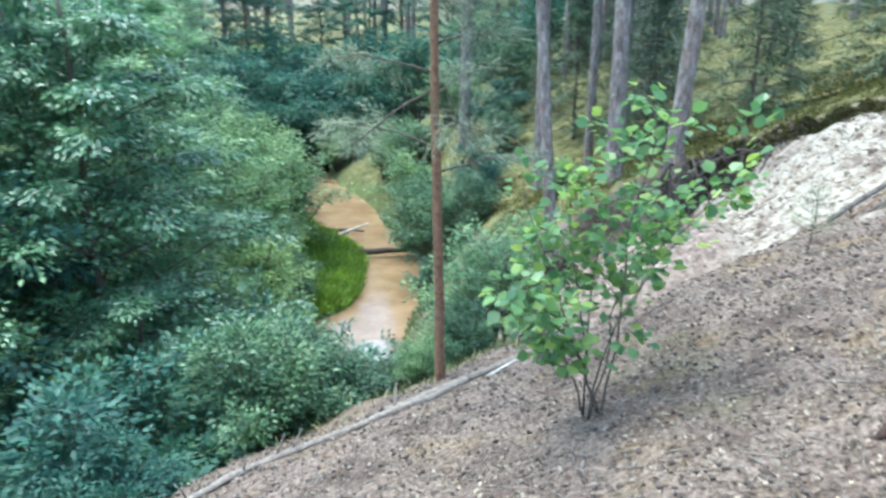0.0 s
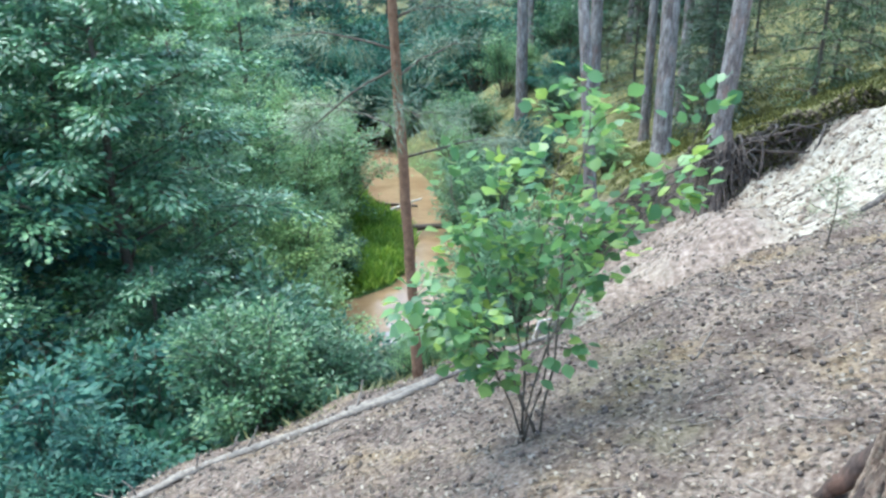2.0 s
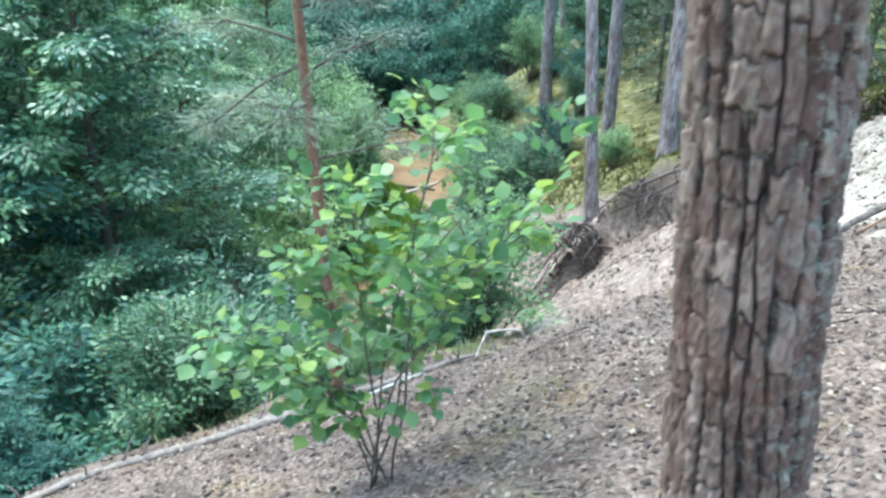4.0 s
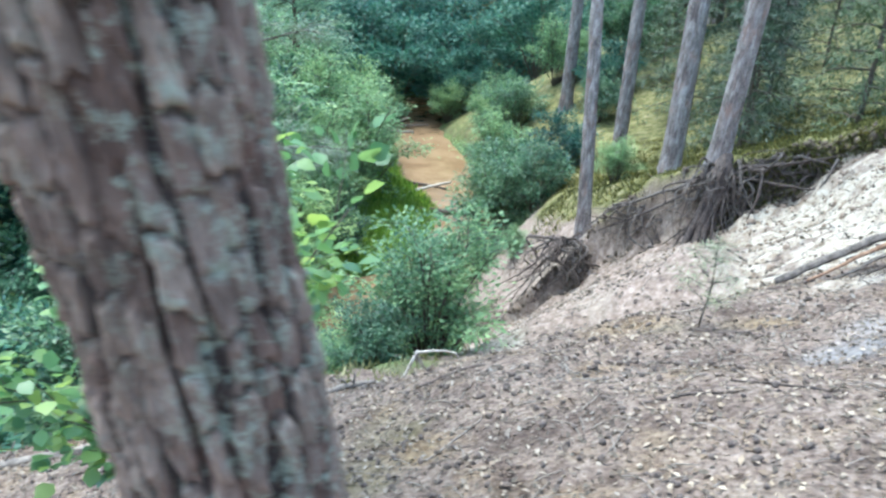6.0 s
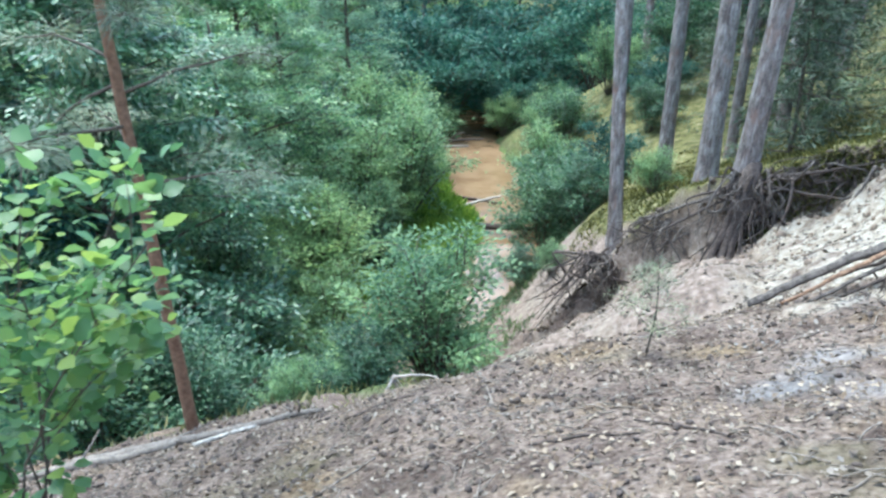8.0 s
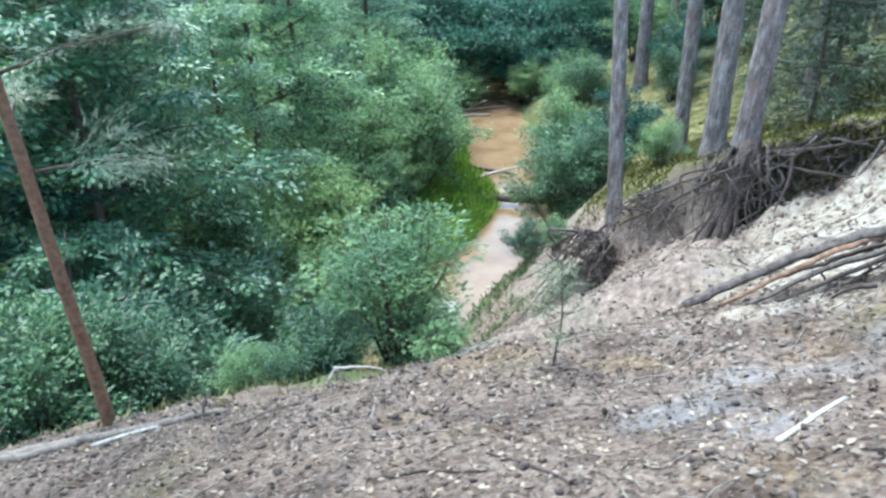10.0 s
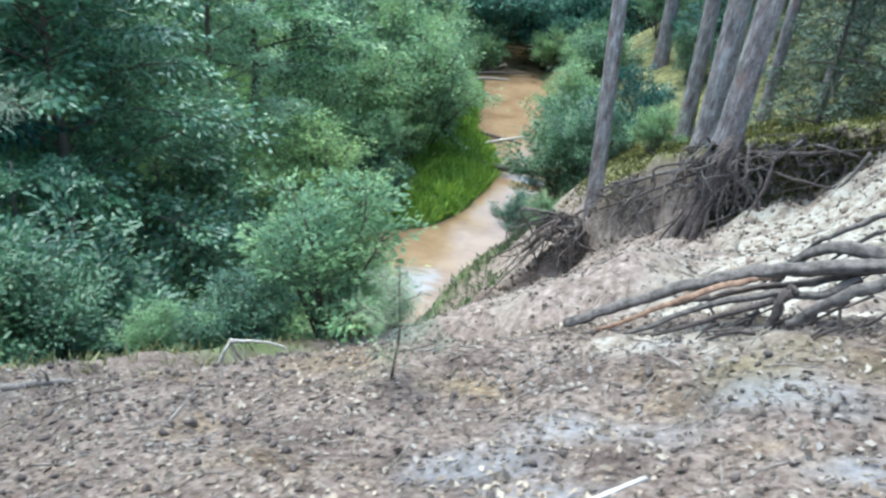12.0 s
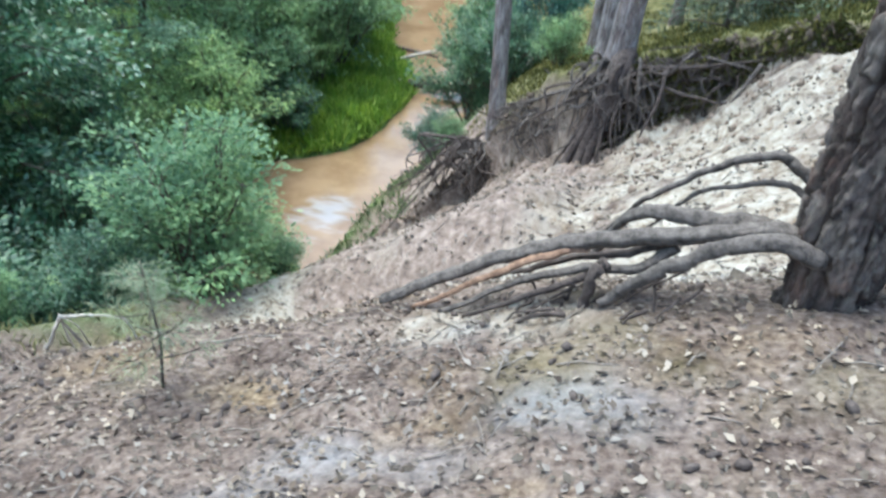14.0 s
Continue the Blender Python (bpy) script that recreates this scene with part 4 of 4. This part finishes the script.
def edge_roots():
    ob = thing("root_system", "bared grey pine roots spreading over white sand", "roots", "", (0, 0, 0))

    def R(name, label, spine, r0, r1, *rest):
        return root(name, label, spine, 0.84 * r0, 0.84 * r1, *rest)

    R("main_root", "thick weathered grey root", ((6.36, 7.9, 0.2), (6.19, 7.92, 0.24), (5.98, 7.94, 0.16), (5.7, 7.98, 0.05), (5.44, 8.02, -0.07), (5.16, 8.06, -0.24), (4.91, 8.1, -0.43), (4.72, 8.12, -0.59), (4.45, 8.15, -0.8)), 0.056, 0.03, M_ROOT, ob, 1)
    R("root", "", ((6.4, 8.0, 0.12), (6.22, 8.03, 0.18), (6.09, 8.05, 0.17), (5.92, 8.07, 0.14), (5.74, 8.1, 0.12), (5.62, 8.2, 0.0), (5.5, 8.4, -0.35)), 0.055, 0.025, M_ROOT, ob, 2)
    R("pale_root", "smooth pale grey root", ((6.34, 7.78, 0.24), (6.2, 7.77, 0.27), (6.02, 7.79, 0.19), (5.86, 7.81, 0.06), (5.73, 7.83, -0.08), (5.6, 7.84, -0.24)), 0.042, 0.022, M_ROOT, ob, 3)
    R("arched_root", "thin root arching over the sand", ((6.36, 8.15, 0.3), (6.23, 8.21, 0.39), (6.12, 8.22, 0.41), (5.96, 8.25, 0.32), (5.78, 8.27, 0.17), (5.61, 8.3, -0.04), (5.45, 8.4, -0.35)), 0.032, 0.012, M_ROOT, ob, 6)
    R("root", "", ((6.3, 8.18, 0.28), (6.2, 8.21, 0.31), (6.05, 8.24, 0.25), (5.88, 8.26, 0.15), (5.7, 8.45, -0.2)), 0.016, 0.008, M_ROOT, ob, 4)
    R("root", "", ((5.86, 7.98, 0.04), (5.72, 7.93, -0.07), (5.52, 7.93, -0.14), (5.35, 7.95, -0.23), (5.14, 7.98, -0.39), (4.92, 8.01, -0.6), (4.7, 8.05, -0.76)), 0.032, 0.012, M_ROOT, ob, 7)
    R("root", "", ((5.5, 8.02, -0.08), (5.38, 7.99, -0.13), (5.23, 8.0, -0.23), (5.07, 8.02, -0.37), (4.9, 8.05, -0.53), (4.66, 8.08, -0.74)), 0.024, 0.012, M_ROOT_RUST, ob, 9)
    R("root", "", ((5.6, 7.95, -0.12), (5.4, 7.88, -0.24), (5.18, 7.88, -0.4), (4.98, 7.9, -0.56)), 0.02, 0.009, M_ROOT_DARK, ob, 10)
    R("broken_root", "broken dark root stub pointing down", ((5.6, 7.92, -0.08), (5.55, 7.89, -0.14), (5.54, 7.87, -0.31)), 0.034, 0.026, M_ROOT_DARK, ob, 8)
    R("thin_root", "", ((5.48, 7.78, -0.3), (5.37, 7.78, -0.33), (5.25, 7.8, -0.44), (5.13, 7.81, -0.56)), 0.014, 0.007, M_ROOT_DARK, ob, 5)
    R("root", "", ((5.95, 8.05, 0.1), (5.7, 8.02, -0.05), (5.45, 8.1, -0.2), (5.2, 8.12, -0.36), (4.95, 8.2, -0.55)), 0.03, 0.012, M_ROOT_DARK, ob, 13)
    g = np.random.default_rng(15)
    for k in range(44):
        x = g.uniform(4.6, 6.0)
        y = 7.95 + g.uniform(-0.25, 0.25)
        z = -0.05 + 0.62 * (x - 5.9) + g.uniform(-0.05, 0.05)
        a = np.array((x, y, z))
        b = a + np.array((g.uniform(-0.3, 0.05), g.uniform(-0.25, 0.1), -g.uniform(0.12, 0.4)))
        R("rootlet", "", (a, (a + b) / 2 + g.normal(size=3) * 0.03, b), 0.010, 0.004, M_ROOT_DARK, ob, 20 + k, 5)


edge_roots()


def scarp_roots(label, centre, spread, depth, out, count, seed, thick):
    """Roots hanging from a tree's foot over the bare face below it."""
    g = np.random.default_rng(seed)
    ob = thing("hanging_roots", label, "roots", "roots of the scar", (0, 0, 0))
    c = np.asarray(centre, float)
    for k in range(count):
        u = g.uniform(-1, 1)
        a = c + np.array((u * 0.35 * spread[0], u * 0.35 * spread[1], g.uniform(-0.12, 0.0)))
        side = float(np.clip(u + g.normal() * 0.5, -1.05, 1.05))
        far = c + np.array((side * spread[0], side * spread[1], -depth * g.uniform(0.3, 1.0) - abs(u) * 0.2)) + np.asarray(out) * g.uniform(0.35, 1.1)
        steps = [a]
        n = int(g.integers(3, 6))
        for q in range(1, n):
            w = q / n
            steps.append(a * (1 - w) + far * w + np.asarray(out) * g.uniform(0.1, 0.4) * (1 - w) + g.normal(size=3) * np.array((0.20, 0.11, 0.16)))
        steps.append(far)
        r = thick * g.uniform(0.2, 1.0) ** 1.5
        root("root", "", steps, r, r * 0.3, M_ROOT if g.random() < 0.35 else M_ROOT_DARK, ob, seed * 100 + k, 6)
    return ob


p1 = (4.9, 14.95, -1.5)
def butt_roots():
    """Roots bracing the foot of the pine beside the path."""
    c = passed.location
    for k, (x, y, r) in enumerate(((2.3, 3.4, 0.055), (2.2, 3.08, 0.05), (2.62, 3.5, 0.07), (2.86, 3.3, 0.075), (2.8, 2.75, 0.08), (2.4, 2.72, 0.07))):
        end = np.array((x, y, height(x, y) - 0.03)) - c
        root("butt_root", "", ((0.25 * end[0], 0.25 * end[1], 0.34), (0.5 * end[0], 0.5 * end[1], 0.14), (0.78 * end[0], 0.78 * end[1], 0.5 * end[2] + 0.04), end), r, 0.45 * r, M_BARK_OLD, passed, 950 + k, 12)


butt_roots()
scarp_roots("tangle of grey roots under the rim pine", p1, (0.75, -0.1), 1.35, (-0.25, -0.65, 0), 80, 3, 0.03)
scarp_roots("roots and soil bared below the slender pine", (2.4, 16.5, -3.75), (0.9, -0.15), 1.35, (-0.35, -0.75, 0), 80, 4, 0.028)
scarp_roots("fine roots trailing from the mossy rim", (6.0, 14.9, -1.15), (0.95, 0.0), 0.75, (0, -0.45, 0), 44, 5, 0.026)
scarp_roots("dry roots hanging from the eroded rim", (3.75, 15.75, -2.5), (0.75, -0.75), 0.9, (-0.35, -0.45, 0), 44, 6, 0.026)


def rim_roots():
    ob = thing("rim_roots", "long dark roots lying along the eroded rim", "roots", "roots of the scar", (0, 0, 0))
    for k, spine in enumerate((
        ((4.8, 14.85, -1.6), (4.3, 14.95, -1.95), (3.7, 15.4, -2.4), (3.1, 16.0, -2.95), (2.7, 16.5, -3.5)),
        ((4.75, 14.75, -1.75), (4.2, 14.8, -2.15), (3.6, 15.2, -2.7), (3.0, 15.9, -3.3)),
        ((2.6, 16.7, -3.7), (2.1, 16.25, -4.1), (1.75, 16.0, -4.5), (1.4, 15.8, -5.1)),
        ((2.55, 16.6, -3.8), (2.0, 16.0, -4.35), (1.6, 15.7, -4.9), (1.2, 15.5, -5.5)),
        ((5.1, 14.85, -1.5), (5.6, 14.65, -1.35), (6.1, 14.6, -1.2), (6.6, 14.6, -1.05)),
        ((5.1, 14.8, -1.65), (5.6, 14.5, -1.6), (6.1, 14.35, -1.6), (6.5, 14.3, -1.5)),
        ((6.5, 14.5, -1.1), (6.35, 14.3, -1.4), (6.15, 14.15, -1.75)),
        ((5.45, 14.6, -1.4), (5.42, 14.35, -1.8), (5.3, 14.2, -2.2)),
    )):
        root("root", "", spine, 0.042 if k in (0, 4) else 0.028, 0.01, M_ROOT_DARK if k % 3 else M_ROOT, ob, 700 + k, 7)


rim_roots()


def root_foot():
    ob = thing("exposed_roots", "thick dark roots bracing the rim pine", "roots", "roots of the scar", (0, 0, 0))
    for k, (tx, ty, tz, r) in enumerate(((4.35, 14.15, -3.0, 0.10), (4.5, 14.1, -3.0, 0.11), (4.68, 14.1, -2.95, 0.09), (4.25, 14.3, -2.9, 0.07), (4.85, 14.1, -2.8, 0.08), (5.05, 14.2, -2.6, 0.06))):
        root("root", "", ((4.92, 15.0, -1.35), (4.88 + 0.05 * k - 0.1, 14.72, -1.6), ((tx + 4.8) / 2, 14.45, (tz - 1.7) / 2), (tx, ty, tz)), (0.95 if k < 3 else 0.45) * r, r * (0.6 if k < 3 else 0.2), M_ROOT_DARK, ob, 900 + k, 12)


root_foot()


# ---- logs and sticks ----


def laid(name, label, cat, spine, r0, r1, mat, seed, lift=0.6, group="", knots=0, sides=12):
    """A stick lying on the ground along places in the plan."""
    p = np.asarray(spine, float)
    t = np.linspace(0, len(p) - 1, 8 * (len(p) - 1) + 1)
    x, y = (np.interp(t, np.arange(len(p)), p[:, c]) for c in range(2))
    z = ground(x, y)
    for _ in range(6):
        z[1:-1] = np.maximum(0.25 * z[:-2] + 0.5 * z[1:-1] + 0.25 * z[2:], z[1:-1] - 0.3 * r0)
    q = np.stack([x, y, z + lift * r0], 1)
    c = q[0].copy()
    ob = thing(name, label, cat, group, tuple(c))
    part("shaft", raw("shaft", *tube(q - c, np.linspace(r0, r1, len(q)), sides, 0.06, seed), mat), ob)
    g = np.random.default_rng(seed)
    for k in range(knots):
        i = int(g.integers(2, len(q) - 2))
        a = q[i] - c
        b = a + np.array((g.normal() * 0.12, g.normal() * 0.12, g.uniform(0.08, 0.25)))
        part("stub", raw("stub", *tube(np.stack([a, (a + b) / 2 + 0.01, b]), (0.012, 0.009, 0.004), 6), mat), ob)
    return ob


laid("fallen_log", "long thin fallen log along the slope's edge", "log", ((-4.2, 4.6), (-2.76, 5.15), (-1.97, 5.68), (-0.87, 6.1), (-0.1, 6.35), (0.25, 6.55)), 0.042, 0.034, M_LOG, 1, knots=9)
laid("fallen_branch", "grey fallen branch beside the young pine", "branch", ((-0.55, 6.25), (0.22, 6.6), (1.0, 6.85), (1.3, 7.05)), 0.045, 0.02, M_LOG, 2, knots=3)
laid("fallen_branch", "pale peeled branch at the slope's edge", "branch", ((0.45, 6.5), (0.8, 6.75), (1.15, 6.95)), 0.022, 0.012, M_STICK, 3)
laid("stick", "bleached stick lying on pale ground", "stick", ((4.92, 6.01), (5.2, 6.44)), 0.014, 0.01, M_STICK, 4)
laid("stick", "short pale stick near the old pine", "stick", ((6.35, 6.65), (6.5, 6.35)), 0.012, 0.009, M_STICK, 5)
laid("stick", "thin pale stick in the litter", "stick", ((6.1, 6.75), (6.25, 6.6)), 0.008, 0.006, M_STICK, 6)
for k, (x, y, a) in enumerate(((1.3, 5.9, 0.4), (2.2, 5.2, 1.1), (3.3, 5.6, 0.2), (0.4, 5.7, 0.6), (2.9, 6.4, 2.0), (1.8, 6.5, 0.3), (4.0, 6.5, 1.4), (3.6, 7.6, 0.2), (4.2, 5.6, 2.6), (3.0, 5.0, 0.9))):
    if k in (0, 3, 6, 9):
        continue
    laid("stick", "dry thin stick in the leaf litter", "stick", ((x, y), (x + 0.25 * math.cos(a), y + 0.25 * math.sin(a) + 0.03), (x + 0.5 * math.cos(a), y + 0.5 * math.sin(a))), 0.009, 0.005, (M_STICK, M_LOG, M_ROOT_DARK)[k % 3], 30 + k, group="sticks in the litter", sides=6)


def broken_branch():
    z0 = -2.62
    ob = thing("broken_branch", "broken bleached branch jutting over the drop", "branch", "", (1.22, 8.72, z0))
    dz = 0.2
    for nm, spine, r in (("shaft", ((-0.22, -0.3, -0.35), (-0.08, -0.1, -0.05), (0.02, 0.0, dz + 0.02)), 0.022), ("side_branch", ((0.02, 0.0, dz), (0.2, 0.15, dz - 0.03), (0.4, 0.3, dz - 0.12), (0.46, 0.33, dz - 0.35)), 0.017), ("twig", ((0.0, 0.0, dz), (0.05, 0.1, dz - 0.15), (0.1, 0.15, dz - 0.4)), 0.008)):
        root(nm, "", spine, r, r * 0.6, M_STICK, ob, 800, 7)
    g = np.random.default_rng(4)
    for k in range(8):
        b = np.array((g.uniform(-0.3, 0.4), g.uniform(-0.2, 0.3), dz - 0.35))
        root("twig", "", (np.array((0.0, 0.0, dz - 0.02)), b * 0.5 + (0, 0, 0.02), b), 0.006, 0.003, M_LOG, ob, 810 + k, 5)


broken_branch()


def stream_log(label, a, b, r, mat, seed, wob=0.05):
    a, b = np.asarray(a, float), np.asarray(b, float)
    ob = thing("stream_log", label, "log", "logs across the stream", tuple(a))
    part("shaft", raw("shaft", *tube(bend((0, 0, 0), b - a, (0, 0, 0.05), seed, 14, wob), np.linspace(r, r * 0.6, 14), 10, 0.05), mat), ob)


stream_log("dark wet log lying across the stream", (-4.6, 27.8, -7.8), (-0.4, 28.4, -7.75), 0.15, M_ROOT_DARK, 1)
stream_log("bare pale trunk fallen across the stream", (-5.2, 28.9, -7.75), (-3.3, 31.2, -7.45), 0.08, M_STICK, 2)
stream_log("thin dark log in the stream", (-6.2, 31.9, -7.9), (-3.5, 31.2, -7.8), 0.09, M_ROOT_DARK, 3)
stream_log("driftwood at the stream's far bend", (-9.4, 39.6, -7.85), (-7.4, 39.9, -7.6), 0.10, M_LOG, 4)
stream_log("driftwood at the stream's far bend", (-9.6, 40.8, -7.8), (-7.0, 41.5, -7.5), 0.08, M_ROOT_DARK, 5)
stream_log("driftwood at the stream's far bend", (-9.2, 42.3, -7.8), (-8.0, 41.0, -7.1), 0.06, M_LOG, 6)

# ---- litter, sprigs and grass ----


def scatter(name, label, cat, count, box, keep, mat, maker, seed):
    g = np.random.default_rng(seed)
    x, y = g.uniform(box[0], box[1], count), g.uniform(box[2], box[3], count)
    ok = keep(x, y, g)
    x, y = x[ok], y[ok]
    me = raw(name, *maker(g, np.stack([x, y, ground(x, y)], -1)), mat, smooth=False)
    tagged(new(name, me), label, cat, kind="stuff")


def flat_leaf(lo, hi, tilt=0.35):
    def make(g, p):
        n = len(p)
        a = g.uniform(0, 2 * np.pi, n)
        way = np.stack([np.cos(a), np.sin(a), g.normal(size=n) * tilt], -1)
        up = np.stack([g.normal(size=n) * tilt - 0.3, g.normal(size=n) * tilt + 0.15, np.ones(n)], -1)
        return leaves(p + (0, 0, 0.008), way, up, g.uniform(lo, hi, n) ** 1.0, BLADE * np.array((1.2, 1, 1.4)), BLADE_F)
    return make


def upright(lo, hi, fan=0.5, wide=1.0):
    def make(g, p):
        n = len(p)
        way = np.stack([g.normal(size=n) * fan, g.normal(size=n) * fan, np.ones(n)], -1)
        up = g.normal(size=(n, 3))
        return leaves(p - (0, 0, 0.02), way, up, g.uniform(lo, hi, n), BLADE * np.array((0.22 * wide, 1, 1.5)), BLADE_F)
    return make


def cones(g, p):
    out = []
    th = np.arange(6) / 6 * 2 * np.pi
    for q in p:
        L, r = g.uniform(0.022, 0.052), g.uniform(0.009, 0.02)
        a = g.uniform(0, 2 * np.pi)
        d = np.array((math.cos(a), math.sin(a), g.normal() * 0.3))
        path = q + np.array((0, 0, r * 0.7)) + np.linspace(-0.5, 0.5, 4)[:, None] * d * L
        out.append(tube(path, np.array((0.5, 1.0, 0.9, 0.3)) * r, 6, 0.2, int(g.integers(1e6))))
    return joined(out)


def twigs(g, p):
    out = []
    for q in p:
        a, L = g.uniform(0, 2 * np.pi), g.uniform(0.06, 0.28)
        d = np.array((math.cos(a), math.sin(a), 0)) * L
        e = q + d
        e[2] = height(e[0], e[1])
        out.append(tube(bend(q + (0, 0, 0.008), e + (0, 0, 0.008), (0, 0, 0.01), int(g.integers(1e6)), 4, 0.15), (0.004, 0.004, 0.003, 0.002), 4))
    return joined(out)


def drooping(g, p):
    n = len(p)
    way = np.stack([g.normal(size=n) * 0.5, -np.abs(g.normal(size=n)) * 0.7 - 0.3, g.uniform(-1.2, 0.5, n)], -1)
    return leaves(p, way, g.normal(size=(n, 3)) + (0, -1, 1), g.uniform(0.06, 0.22, n), BLADE * np.array((0.3, 1, 1.5)), BLADE_F)


def clods(lo, hi):
    def make(g, p):
        ball = np.array([(math.sin(a) * math.cos(b), math.sin(a) * math.sin(b), math.cos(a)) for a in (0.9, 1.9) for b in np.arange(5) * 1.2566 + a] + [(0, 0, 1), (0, 0, -1)])
        faces = [(i, (i + 1) % 5, 10) for i in range(5)] + [(5 + (i + 1) % 5, 5 + i, 11) for i in range(5)] + [(i, 5 + i, (i + 1) % 5) for i in range(5)] + [(5 + i, 5 + (i + 1) % 5, (i + 1) % 5) for i in range(5)]
        n = len(p)
        size = lo * (hi / lo) ** (g.random(n) ** 2)
        v = ball[None] * g.uniform(0.6, 1.3, (n, 12, 1)) * size[:, None, None] * g.uniform(0.6, 1.4, (n, 1, 3)) + p[:, None]
        f = np.array(faces)[None] + (np.arange(n) * 12)[:, None, None]
        return v.reshape(-1, 3), f.reshape(-1, 3)
    return make


def on_face(x, y, g):
    d = y - scarp_y(x)
    return (np.abs(d + 0.05) < 0.28) & (vnoise(x * 4, y * 4, 63) > -0.2)


def below_face(x, y, g):
    d = scarp_y(x) - y
    return (d > 0) & (d < 3.2) & (g.random(len(x)) < np.exp(-d / 1.3)) & (vnoise(x * 2, y * 2, 64) > -0.3)


def on_rim(x, y, g):
    return np.abs(y - scarp_y(x) + 0.02 + 0.12 * vnoise(x * 5, x * 0, 61)) < 0.12 + 0.1 * vnoise(x * 3, x * 0, 62)


def on_slope(x, y, g):
    s = (x - 1.02) * -0.34 + (y - 6.83) * 0.94
    lip = y + 0.25 * (x - 4.8)
    bare = (x > 2.05) & (y - 7.3 - 0.9 * (x - 2.4) > np.where(x < 3.6, -0.02, 0.3))
    return (lip < 9.0) & ~bare & ((s < 0.8) | (x > 1.0) & (s < 1.6))


def with_cones(x, y, g):
    return on_slope(x, y, g) & (g.random(len(x)) < 1.0 - 0.2 * np.maximum(x - 2.2, 0) + 0.8 * vnoise(x * 1.7, y * 1.7, 66))


def on_scar(x, y, g):
    return ((y + 0.25 * (x - 4.8) > 8.8) | (x > 2.05) & (y - 7.3 - 0.9 * (x - 2.4) > 0.05)) & (y < scarp_y(x) + 0.1) & (x > 1.5)


def on_moss(x, y, g):
    return (y > scarp_y(x) + 0.1) & (((x - 2.1) / 1.1) ** 2 + ((y - 17.4) / 1.4) ** 2 > 1) & (x - stream_x(y) > 3.5) & (vnoise(x * 1.3, y * 1.3, 51) > -0.25)


def on_flat(x, y, g):
    u = x - stream_x(y)
    return (u < -0.8) & (u > -5) & (ground(x, y) > -7.97)


def on_edge(x, y, g):
    s = (x - 1.02) * -0.34 + (y - 6.83) * 0.94
    return (s > 0.6) & (s < 4.0) & (x < 1.6)


def on_bank(x, y, g):
    u = x - stream_x(y)
    return (u > 1.0) & (u < 2.6 + 1.5 * vnoise(y * 0.8, y * 0, 52))


scatter("leaf_litter", "pale and brown dead leaves covering the slope", "litter", 60000, (-4, 8.5, 1.2, 9.6), on_slope, M_CHIP, flat_leaf(0.012, 0.05, 0.45), 1)
scatter("dark_litter", "dark rotted leaves and bark bits on the slope", "litter", 16000, (-4, 8.5, 1.2, 9.6), on_slope, M_TWIG, flat_leaf(0.015, 0.05, 0.5), 12)
scatter("fallen_leaves", "larger pale dead leaves on the slope", "litter", 1500, (-4, 8.5, 1.2, 9.6), on_slope, M_CHIP, flat_leaf(0.035, 0.06, 0.6), 2)
scatter("fallen_cones", "dark old pine cones strewn on the slope", "pine cones", 3600, (-3.5, 7.5, 1.5, 9.0), with_cones, M_CONE, cones, 3)
scatter("fallen_twigs", "thin dry twigs strewn on the slope", "twigs", 1300, (-3.5, 7.5, 1.5, 9.0), on_slope, M_LOG, twigs, 4)
scatter("scar_litter", "dead leaves blown onto bare sand", "litter", 13000, (1.5, 11, 7.0, 19), on_scar, M_CHIP, flat_leaf(0.02, 0.06, 0.25), 5)
scatter("scar_cones", "dark cones and bark bits on sand", "litter", 1400, (1.5, 11, 7.0, 19), on_scar, M_CONE, cones, 6)
scatter("scar_bark", "dark bark flakes and clods scattered on sand", "bark", 2200, (2.5, 11, 8.0, 17), on_scar, M_TWIG, flat_leaf(0.04, 0.10, 0.5), 15)
scatter("face_clods", "dark clods of soil on the eroded face", "soil", 6000, (0.8, 7.0, 13.5, 19.2), on_face, M_SOIL, clods(0.02, 0.09), 16)
scatter("fallen_soil", "crumbled brown soil below the eroded face", "soil", 5000, (1.0, 9.0, 10.5, 19.0), below_face, M_CLOD, clods(0.012, 0.07), 17)
scatter("face_rootlets", "fine dry rootlets hanging on the eroded face", "roots", 4500, (0.8, 6.0, 13.5, 19.2), on_face, M_LOG, drooping, 18)
scatter("scar_twigs", "dry twigs and root bits on the sand", "twigs", 900, (1.5, 9, 8.6, 17), on_scar, M_ROOT, twigs, 19)
scatter("heath_sprigs", "yellow-green moss and heath sprigs on the bank", "heath", 60000, (1, 18, 14, 27), on_moss, M_HEATH, upright(0.05, 0.16, 0.7, 1.6), 7)
scatter("rim_grass", "dry brown grass drooping over the turf edge", "grass", 90000, (4.6, 12.5, 12.5, 15.6), on_rim, M_HEATH, drooping, 13)
scatter("rim_rootlets", "fine dark rootlets hanging from the turf edge", "roots", 22000, (4.6, 12.5, 12.5, 15.6), on_rim, M_SOIL, drooping, 14)
scatter("bank_grass", "bright green grass beside the stream", "grass", 40000, (-8, -1.5, 17, 34), on_flat, M_GRASS, upright(0.12, 0.55, 0.6, 1.1), 8)
scatter("edge_grass", "grass and weeds below the slope's edge", "grass", 4000, (-5, 1.6, 5.2, 12), on_edge, M_WEED, upright(0.05, 0.2, 0.7, 0.6), 9)
scatter("waterside_grass", "green grass at the water's edge", "grass", 16000, (-3, 3, 13, 34), on_bank, M_BANK, upright(0.08, 0.28, 0.6, 0.9), 10)
